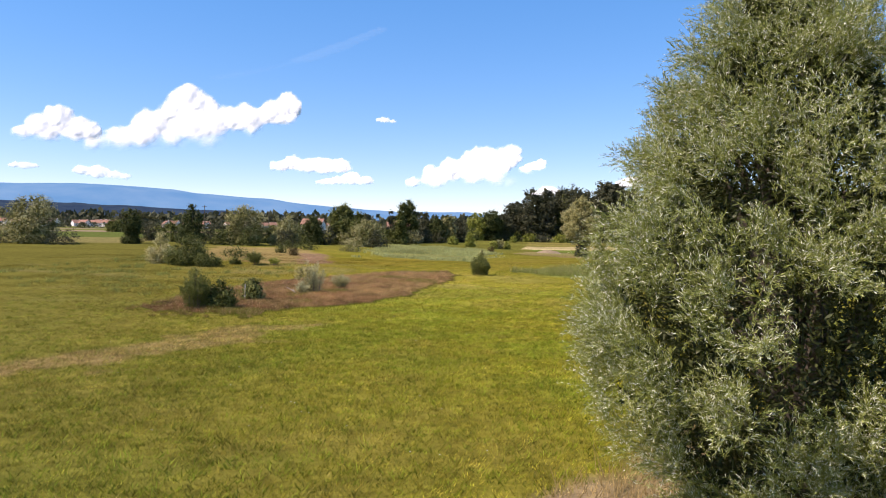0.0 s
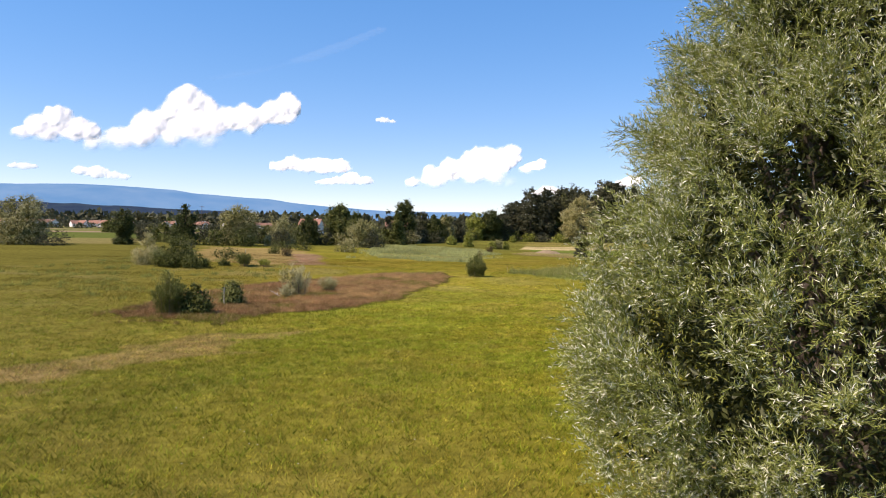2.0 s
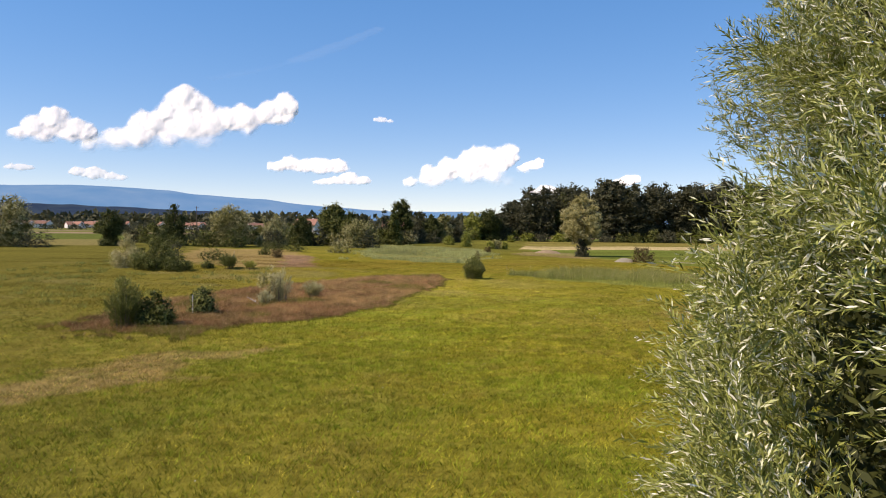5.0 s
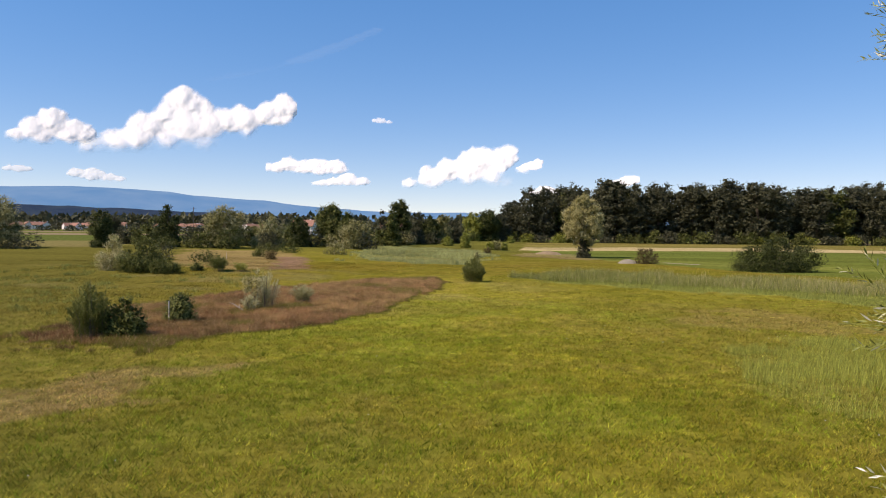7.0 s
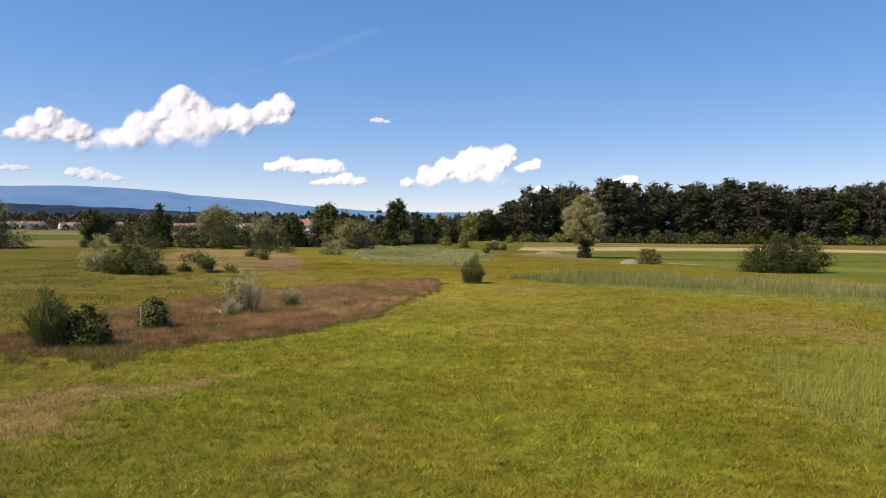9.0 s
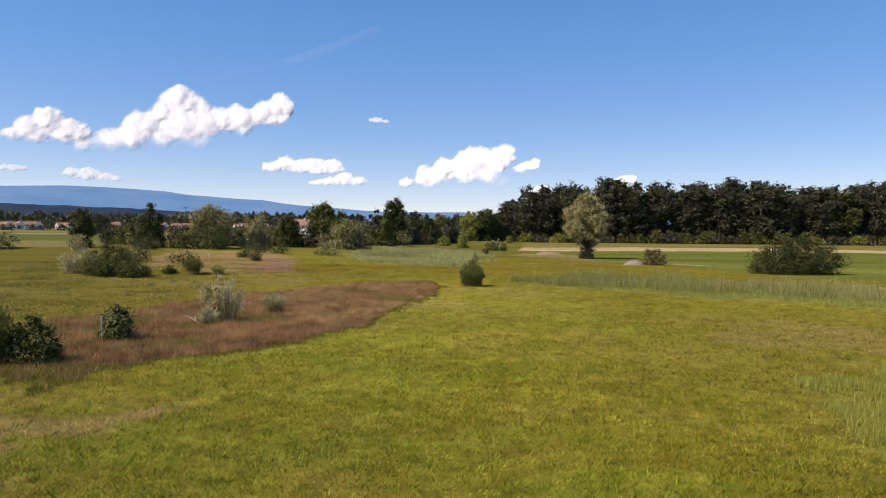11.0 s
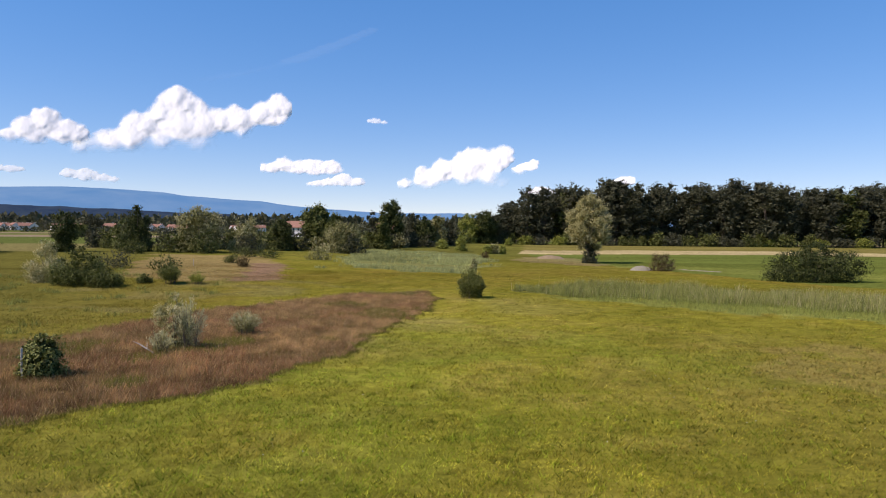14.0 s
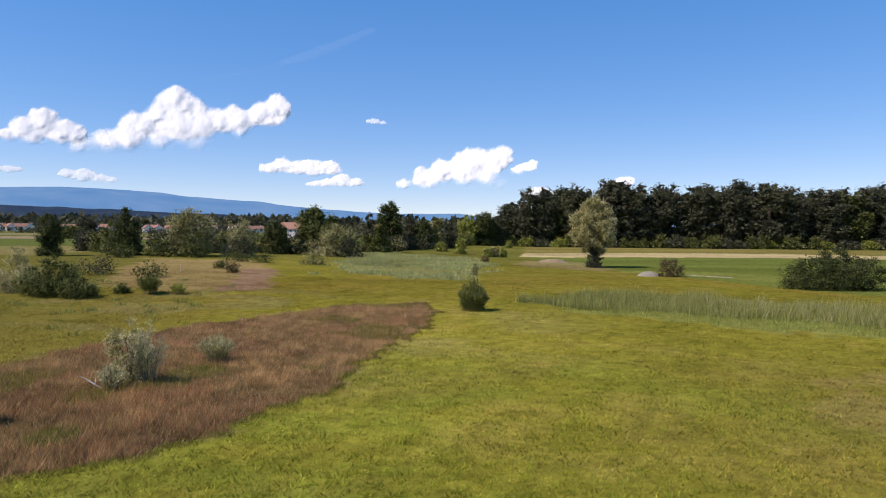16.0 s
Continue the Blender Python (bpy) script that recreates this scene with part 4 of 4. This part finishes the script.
CLOUD = cloud_mat()


def make_cloud(label, lobes, seed, thick=1.0, dist=4200):
    """A heap cloud whose billows lean back as they rise; lobes: bearing, height and radius in degrees."""
    lobes = np.array(lobes)
    s = 0.06
    a0, a1 = (lobes[:, 0] - lobes[:, 2]).min() - 0.5, (lobes[:, 0] + lobes[:, 2]).max() + 0.5
    e0, e1 = (lobes[:, 1] - lobes[:, 2]).min() - 0.4, (lobes[:, 1] + lobes[:, 2]).max() + 0.5
    A, E = np.meshgrid(np.arange(a0, a1, s), np.arange(e0, e1, s))
    m = float(np.sort(lobes[:, 2])[-3:].mean())
    wa = A + (fbm(A, E, 1.5 * m, seed, 3) - 0.5) * 0.7 * m
    we = E + (fbm(A, E, 1.5 * m, seed + 20, 3) - 0.5) * 0.7 * m
    field = np.zeros(A.shape)
    for az, el, r in lobes:
        low = np.where(we < el, 1.5, 1.0)
        field = field + np.exp(((r * 1.4 - np.hypot((wa - az) * (1.0 if m > 0.7 else 0.6), (we - el) * low)) * 8 / m).clip(-30, 30))
    field = np.log(field + 1e-9) * m / 8
    field = field + (0.14 + 0.8 * (fbm(A, E, 0.9 * m, seed + 40, 5) - 0.5)) * m
    base = np.average(lobes[:, 1], weights=lobes[:, 2]) - 0.4 * m
    under = step(E - 0.16 * (A - lobes[:, 0].mean()) * (m > 0.9), base + 0.5 * m, base - 1.1 * m)
    solid = step(field, 0.0, (0.3 + 2.2 * under) * m) * thick
    puff = fbm(A, E, 1.5 * m, seed + 50, 3) - (2 * fbm(A, E, 0.8 * m, seed + 55, 2) - 1) ** 2
    bulge = m * (np.sqrt(np.clip(field / m + 0.02, 0, None)) * 0.9 + 0.22 * (puff - 0.4) * np.clip(field * 3 / m, 0, 1))
    k = math.radians(1) * dist
    D = dist + (E - e0) * k * 1.2 - bulge * k * 0.8
    ra = np.radians(A)
    front = np.stack([D * np.sin(ra), D * np.cos(ra), 5.5 + D * np.tan(np.radians(E))], -1).reshape(-1, 3)
    F = grid_faces(A.shape[1], A.shape[0])
    on = field.ravel() > 0
    F = F[on[F].any(1)]
    used, F2 = np.unique(F, return_inverse=True)
    ob = new("cloud", fast_mesh("cloud", front[used], F2.reshape(-1, 4), CLOUD, tone=solid.ravel()[used], smooth=True))
    ob.visible_shadow = False
    tagged(ob, label, "cloud", "clouds")


make_cloud("white heaped cumulus cloud", [(-34.4, 6.74, 0.5), (-33.4, 7.3, 0.75), (-32.0, 7.9, 0.85), (-31.0, 7.3, 0.85), (-30.1, 7.2, 0.7), (-32.7, 6.8, 0.7)], 1)
make_cloud("large towering white cumulus cloud", [(-29.6, 6.33, 0.65), (-28.0, 6.72, 0.85), (-26.5, 7.1, 1.1), (-25.4, 8.0, 0.95), (-24.4, 8.8, 0.8), (-23.4, 10.3, 0.75), (-22.6, 9.8, 0.75), (-22.3, 9.1, 0.75), (-23.0, 8.2, 1.35), (-21.6, 8.1, 1.2), (-20.1, 8.6, 1.0), (-18.6, 9.0, 1.0), (-17.0, 9.5, 0.9), (-15.7, 10.1, 0.7), (-15.9, 9.16, 0.65), (-24.3, 7.0, 0.8), (-21.8, 7.2, 0.75), (-18.4, 8.3, 0.8)], 2)
make_cloud("flat-based white cumulus cloud", [(-16.1, 5.35, 0.42), (-15.1, 5.6, 0.55), (-14.1, 5.38, 0.5), (-13.0, 5.41, 0.58), (-11.8, 5.5, 0.52), (-11.1, 5.27, 0.35)], 3)
make_cloud("thin low white cloud", [(-12.4, 4.2, 0.25), (-11.6, 4.33, 0.32), (-10.4, 4.49, 0.45), (-9.3, 4.42, 0.33), (-13.0, 4.12, 0.18)], 4, 0.8)
make_cloud("white heaped cumulus cloud", [(-5.1, 4.35, 0.38), (-3.8, 4.85, 0.6), (-2.2, 5.2, 0.78), (-1.7, 5.4, 0.65), (-0.1, 5.5, 1.2), (0.6, 6.0, 1.05), (2.1, 6.25, 0.85), (3.2, 6.7, 0.52), (1.6, 4.78, 0.75), (-0.3, 4.58, 0.6), (2.8, 4.45, 0.45), (-3.1, 4.37, 0.45)], 5)
make_cloud("small white cloud shred", [(4.2, 5.48, 0.3), (4.9, 5.76, 0.34), (5.4, 6.17, 0.18)], 6)
make_cloud("tiny white cloud shred", [(-8.1, 9.44, 0.16), (-7.7, 9.41, 0.2), (-7.1, 9.33, 0.13)], 7, 0.6)
make_cloud("thin low white cloud", [(-30.5, 4.36, 0.3), (-29.6, 4.24, 0.4), (-28.6, 4.12, 0.3), (-27.8, 4.07, 0.2)], 8, 0.7)
make_cloud("small low white cloud", [(-34.8, 4.53, 0.18), (-34.2, 4.49, 0.24), (-33.7, 4.52, 0.15)], 9, 0.7)
make_cloud("white cloud behind the forest", [(5.2, 3.55, 0.25), (5.8, 3.75, 0.34), (6.4, 3.65, 0.3)], 10)
make_cloud("white cloud behind the forest", [(12.2, 4.32, 0.35), (12.7, 4.54, 0.35)], 11)
make_cloud("faint thin streak of high cloud", [(-21.4 + 0.46 * i, 12 + 0.09 * i + 0.0023 * i * i, 0.24 + 0.04 * math.sin(i * 0.4)) for i in range(30)], 12, 0.032)


# ---- grass and reeds ----
def scatter(rng, n, box, weight):
    x, y = rng.uniform(box[0], box[1], n), rng.uniform(box[2], box[3], n)
    keep = rng.rand(n) < weight(x, y)
    return x[keep], y[keep]


def blades(name, label, rng, x, y, tall, wide, lean, colour, jitter=0.25, two=False, tip=(1.0, 1.0, 1.0)):
    """Grass blades as slim pointed leaves; two: bent once, for tall reeds."""
    n = len(x)
    z = height(x, y) - 0.02
    a = rng.rand(n) * math.tau
    u = np.stack([np.cos(a), np.sin(a), np.zeros(n)], 1) * (wide * rng.uniform(0.7, 1.3, n) / 2)[:, None]
    b = rng.rand(n) * math.tau
    tall = tall * rng.uniform(0.6, 1.3, n)
    off = np.stack([np.cos(b) * lean * tall + 0.12 * tall, np.sin(b) * lean * tall, tall], 1) * rng.uniform(0.6, 1.0, (n, 1))
    P = np.stack([x, y, z], 1)
    shade = rng.uniform(1 - jitter, 1 + jitter, (n, 1))
    c = colour * shade
    if two:
        m = P + off * np.array((0.35, 0.35, 0.6))
        V = np.stack([P - u, P + u, m + u * 0.8, P + off, m - u * 0.8], 1)
        F = np.arange(5 * n).reshape(n, 5)
    else:
        V = np.stack([P - u, P + u, P + off], 1)
        F = np.arange(3 * n).reshape(n, 3)
    cc = np.repeat(c[:, None], V.shape[1], 1)
    cc[:, 3 if two else 2] *= np.array(tip)
    me = fast_mesh(name, V.reshape(-1, 3), F, BLADE, cover=cc.reshape(-1, 3))
    tagged(new(name, me), label, "grass", kind="stuff")


def make_grass():
    rng = np.random.RandomState(9)
    def open_meadow(x, y):
        d = np.maximum(14, np.hypot(x * 0.9, np.maximum(y - 31, 0)))
        w = (14 / d) ** 1.3 * (0.25 + 0.75 * step(fbm(x, y, 1.1, 31, 3), 0.3, 0.62))
        return w * ~inside(x, y, SORREL, 1.8, 12) * (np.abs(x) < 0.75 * (y + 3))
    x, y = scatter(rng, 1550000, (-48, 48, 9, 84), open_meadow)
    c = cover_colour(x, y)
    tuft = fbm(x, y, 0.7, 33, 3)
    c = c * ((0.5 + 1.25 * step(fbm(x, y, 0.4, 35, 3), 0.25, 0.78)) * (0.72 + 0.56 * step(fbm(x, y, 1.7, 32, 3), 0.3, 0.7)))[:, None] * np.array((1.5, 1.5, 1.35))
    odd = rng.rand(len(x))
    c[odd < 0.05] = np.array((0.32, 0.27, 0.10))
    c[odd > 0.86] = np.array((0.085, 0.10, 0.02))
    blades("meadow_grass", "short yellow-green meadow grass", rng, x, y, 0.04 + 0.11 * tuft, 0.022, 0.9, c, 0.5, tip=(1.2, 1.2, 1.1))
    # tufts: little heaps of taller blades and broad leaves
    def tufts(x, y):
        d = np.maximum(11, np.hypot(x, np.maximum(y - 30, 0)))
        return (11 / d) ** 1.5 * (np.abs(x) < 0.72 * (y + 2)) * ~inside(x, y, SORREL, 1.8, 12) * ~inside(x, y, FALLOW, 1.2, 11)
    tx, ty = scatter(rng, 140000, (-40, 40, 8, 75), tufts)
    kind, base = rng.rand(len(tx)), cover_colour(tx, ty)
    # the darkest tint paints the little shadows among the tufts into blade colour
    tint = np.where((kind < 0.3)[:, None], np.array((0.85, 1.15, 0.9)), np.where((kind > 0.85)[:, None], np.array((1.15, 1.1, 1.3)), np.where((kind < 0.45)[:, None], np.array((0.42, 0.52, 0.55)), np.array((1.0, 1.1, 1.0)))))
    Q = 8
    r = np.repeat(rng.uniform(0.05, 0.16, len(tx)), Q)
    x, y = np.repeat(tx, Q) + rng.randn(len(tx) * Q) * r, np.repeat(ty, Q) + rng.randn(len(tx) * Q) * r
    c = np.repeat(base * tint * np.array((1.4, 1.4, 1.2)) * rng.uniform(0.42, 1.36, (len(tx), 1)), Q, 0)
    blades("meadow_tufts", "uneven tufts of grass and broad-leaved herbs", rng, x, y, 0.06 + 0.95 * r, np.repeat(np.where(kind < 0.3, 0.034, 0.02), Q), 0.9, c, 0.25, tip=(1.2, 1.17, 1.1))
    # coarser tufts further out
    def far_tufts(x, y):
        return (48 / np.maximum(48, y)) ** 1.2 * (x > -0.62 * y) * (x < 0.5 * y) * ~inside(x, y, SORREL, 1.8, 12) * step(fbm(x, y, 2.6, 61, 3), 0.3, 0.62)
    tx, ty = scatter(rng, 62000, (-62, 46, 44, 132), far_tufts)
    base = cover_colour(tx, ty) * rng.uniform(0.7, 1.75, (len(tx), 1)) * np.where(rng.rand(len(tx), 1) < 0.25, np.array((0.7, 0.85, 0.8)), np.array((1.05, 1.05, 1.0)))
    Q = 5
    r = np.repeat(rng.uniform(0.08, 0.2, len(tx)), Q)
    x, y = np.repeat(tx, Q) + rng.randn(len(tx) * Q) * r, np.repeat(ty, Q) + rng.randn(len(tx) * Q) * r
    blades("far_meadow_tufts", "uneven tufts of meadow grass further out", rng, x, y, 0.07 + 0.7 * r, 0.05, 0.9, np.repeat(base, Q, 0), 0.2, tip=(1.15, 1.12, 1.1))
    # brown strip
    x, y = scatter(rng, 640000, (-30, 0, 40, 103), lambda x, y: inside(x, y, SORREL, 1.8, 12) * np.clip(40 / np.hypot(x, y - 14), 0, 1))
    v = fbm(x, y, 2.2, 37)
    # blade colour itself is brightened towards the strip's far, right end
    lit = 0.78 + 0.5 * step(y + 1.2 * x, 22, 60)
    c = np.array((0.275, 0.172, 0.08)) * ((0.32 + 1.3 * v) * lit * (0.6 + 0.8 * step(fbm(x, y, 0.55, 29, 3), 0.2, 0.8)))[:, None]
    odd, patch = rng.rand(len(x)), fbm(x, y, 5, 38)
    ochre = fbm(x, y, 7, 36) > 0.53
    c[ochre & (odd < 0.5)] *= np.array((1.0, 1.08, 0.95))
    c[(fbm(x, y, 4, 34) > 0.52) & (odd < 0.6)] *= np.array((0.8, 0.66, 0.75))
    c[odd < 0.13] = np.array((0.40, 0.29, 0.15))
    green = np.exp(-((x + 13.4) / 1.6) ** 2 - ((y - 64.2) / 2.2) ** 2) + np.exp(-((x + 13.8) / 1.0) ** 2 - ((y - 53) / 1.2) ** 2)
    c[(odd > 0.95) | ((patch > 0.66) & (odd > 0.4)) | ((green > 0.45) & (odd > 0.25))] = np.array((0.15, 0.155, 0.03))
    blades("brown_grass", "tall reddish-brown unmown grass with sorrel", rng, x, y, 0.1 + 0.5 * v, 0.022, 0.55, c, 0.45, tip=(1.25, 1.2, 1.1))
    # a fringe of uncut green along the strip's edge
    x, y = scatter(rng, 500000, (-30, 1, 40, 103), lambda x, y: (inside(x - 0.3, y + 0.5, SORREL, 1.8, 12) ^ inside(x, y, SORREL, 1.8, 12)) * 0.8)
    blades("edge_grass", "darker uncut grass along the brown strip", rng, x, y, 0.22, 0.025, 0.7, np.array((0.135, 0.13, 0.026)) * rng.uniform(0.6, 1.5, (len(x), 1)), 0.4)
    # scattered tall weeds, and small white flowers
    cx, cy = rng.uniform(-62, 4, 300), rng.uniform(44, 128, 300)
    ok = (cx < -20 - 0.15 * (cy - 60)) & (cy > 56) & ~inside(cx, cy, SORREL, 1.8, 12)
    cx, cy = np.repeat(cx[ok], 45), np.repeat(cy[ok], 45)
    x, y = cx + rng.randn(len(cx)) * 0.35, cy + rng.randn(len(cx)) * 0.35
    blades("tall_weeds", "pale grey-green weeds standing in rough grass", rng, x, y, 0.55, 0.05, 0.5, np.array((0.25, 0.265, 0.07)) * rng.uniform(0.5, 1.3, (len(x), 1)), 0.3)
    x, y = scatter(rng, 900, (-25, 25, 16, 60), lambda x, y: 0.5 * step(fbm(x, y, 6, 52), 0.5, 0.62))
    P = np.stack([x, y, height(x, y) + 0.13], 1)
    V, F = leaves(P, np.tile((1.0, 0, 0.1), (len(x), 1)), np.tile((0, 1.0, 0), (len(x), 1)), 0.05, 0.05)
    tagged(new("flowers", fast_mesh("flowers", V, F, BLADE, cover=np.full((len(V), 3), 0.7))), "tiny white flowers scattered in the meadow", "flowers", kind="stuff")
    # dry strips
    x, y = scatter(rng, 160000, (-32, 32, 3, 42), lambda x, y: (inside(x, y, HAY, 3.0, 10) * step(fbm(x, y, 2.5, 41), 0.35, 0.6) + 1.0 * inside(x, y, FALLOW, 1.2, 11)) * 0.7)
    blades("dry_grass", "pale dry grass along the meadow", rng, x, y, np.where(x > 0, 0.7, 0.14), 0.018, 0.5, np.where((x > 0)[:, None], np.array((0.38, 0.275, 0.115)), np.array((0.29, 0.205, 0.085))) * (0.6 + 0.8 * fbm(x, y, 2, 39))[:, None], 0.35)
    # rough grass on the far left and around the bank
    x, y = scatter(rng, 200000, (-75, 0, 52, 150), lambda x, y: ~inside(x, y, SORREL, 1.8, 12) * (0.2 + 0.8 * step(fbm(x, y * 1.8, 7, 43), 0.45, 0.7)) * 0.8 * (x < np.minimum(-0.28 * (y - 60), -11)))
    v = fbm(x, y * 1.8, 7, 43)
    blades("rough_grass", "rough pale green grass on the bank", rng, x, y, 0.08 + 0.22 * step(v, 0.45, 0.75), 0.04, 0.9, cover_colour(x, y) * (0.75 + 0.65 * rng.rand(len(x)))[:, None], 0.3, tip=(1.2, 1.15, 1.1))
    # reeds
    x, y = scatter(rng, 170000, (9, 32, 30, 53), lambda x, y: inside(x, y, REED_NEAR, 1.5, 9) * (0.15 + 0.85 * step(fbm(x, y, 2.5, 45), 0.4, 0.6)) * 0.6)
    blades("young_reeds", "light green young reeds in the meadow", rng, x, y, 0.46, 0.016, 0.28, np.array((0.31, 0.335, 0.07)) * rng.uniform(0.5, 1.3, (len(x), 1)), 0.3, tip=(1.3, 1.25, 1.2))
    x, y = scatter(rng, 240000, (4, 66, 68, 120), lambda x, y: inside(x, y, REED_FAR, 2.0, 8) * (0.45 + 0.55 * step(fbm(x, y, 2.2, 46), 0.3, 0.6)))
    c = np.array((0.21, 0.235, 0.06)) * rng.uniform(0.5, 1.5, (len(x), 1))
    pale = rng.rand(len(x)) < 0.08 + 0.22 * step(x, 14, 42)
    c[pale] = np.array((0.38, 0.36, 0.155))
    blades("reed_bed", "tall grey-green reed bed with pale plumes", rng, x, y, 0.55 + 0.95 * step(fbm(x, y, 3, 47), 0.2, 0.8), 0.036, 0.3, c, 0.3, tip=(1.35, 1.2, 1.35))
    x, y = scatter(rng, 170000, (4, 62, 40, 110), lambda x, y: inside(x, y, LUSH, 4, 6) * step(fbm(x, y, 4, 53), 0.3, 0.6))
    blades("lush_grass", "tall light green grass before the reeds", rng, x, y, 0.4, 0.03, 0.6, np.array((0.27, 0.3, 0.07)) * rng.uniform(0.6, 1.25, (len(x), 1)), 0.3)
    x, y = scatter(rng, 60000, (-32, 7, 128, 242), lambda x, y: inside(x, y, REED_MID, 8, 7) * step(fbm(x, y, 9, 48), 0.28, 0.6))
    blades("far_reeds", "pale grey-green reeds before the far trees", rng, x, y, 0.15 + 0.8 * fbm(x, y, 9, 48), 0.1, 0.4, np.array((0.33, 0.35, 0.13)) * (0.6 + 0.8 * fbm(x, y, 12, 49))[:, None], 0.3, True, (1.25, 1.2, 1.3))


make_grass()


def motions():
    """A light wind sways the willow's boughs a little."""
    for k, bough in enumerate(BOUGHS):
        walk(bough, [(t * 0.5, pose(0, 0, 0, 0.22 * math.sin(1.9 * t * 0.5 + k * 1.3), 0.3 * math.sin(1.5 * t * 0.5 + k * 0.9), 0.15 * math.sin(1.1 * t * 0.5 + k))) for t in range(33)])


motions()
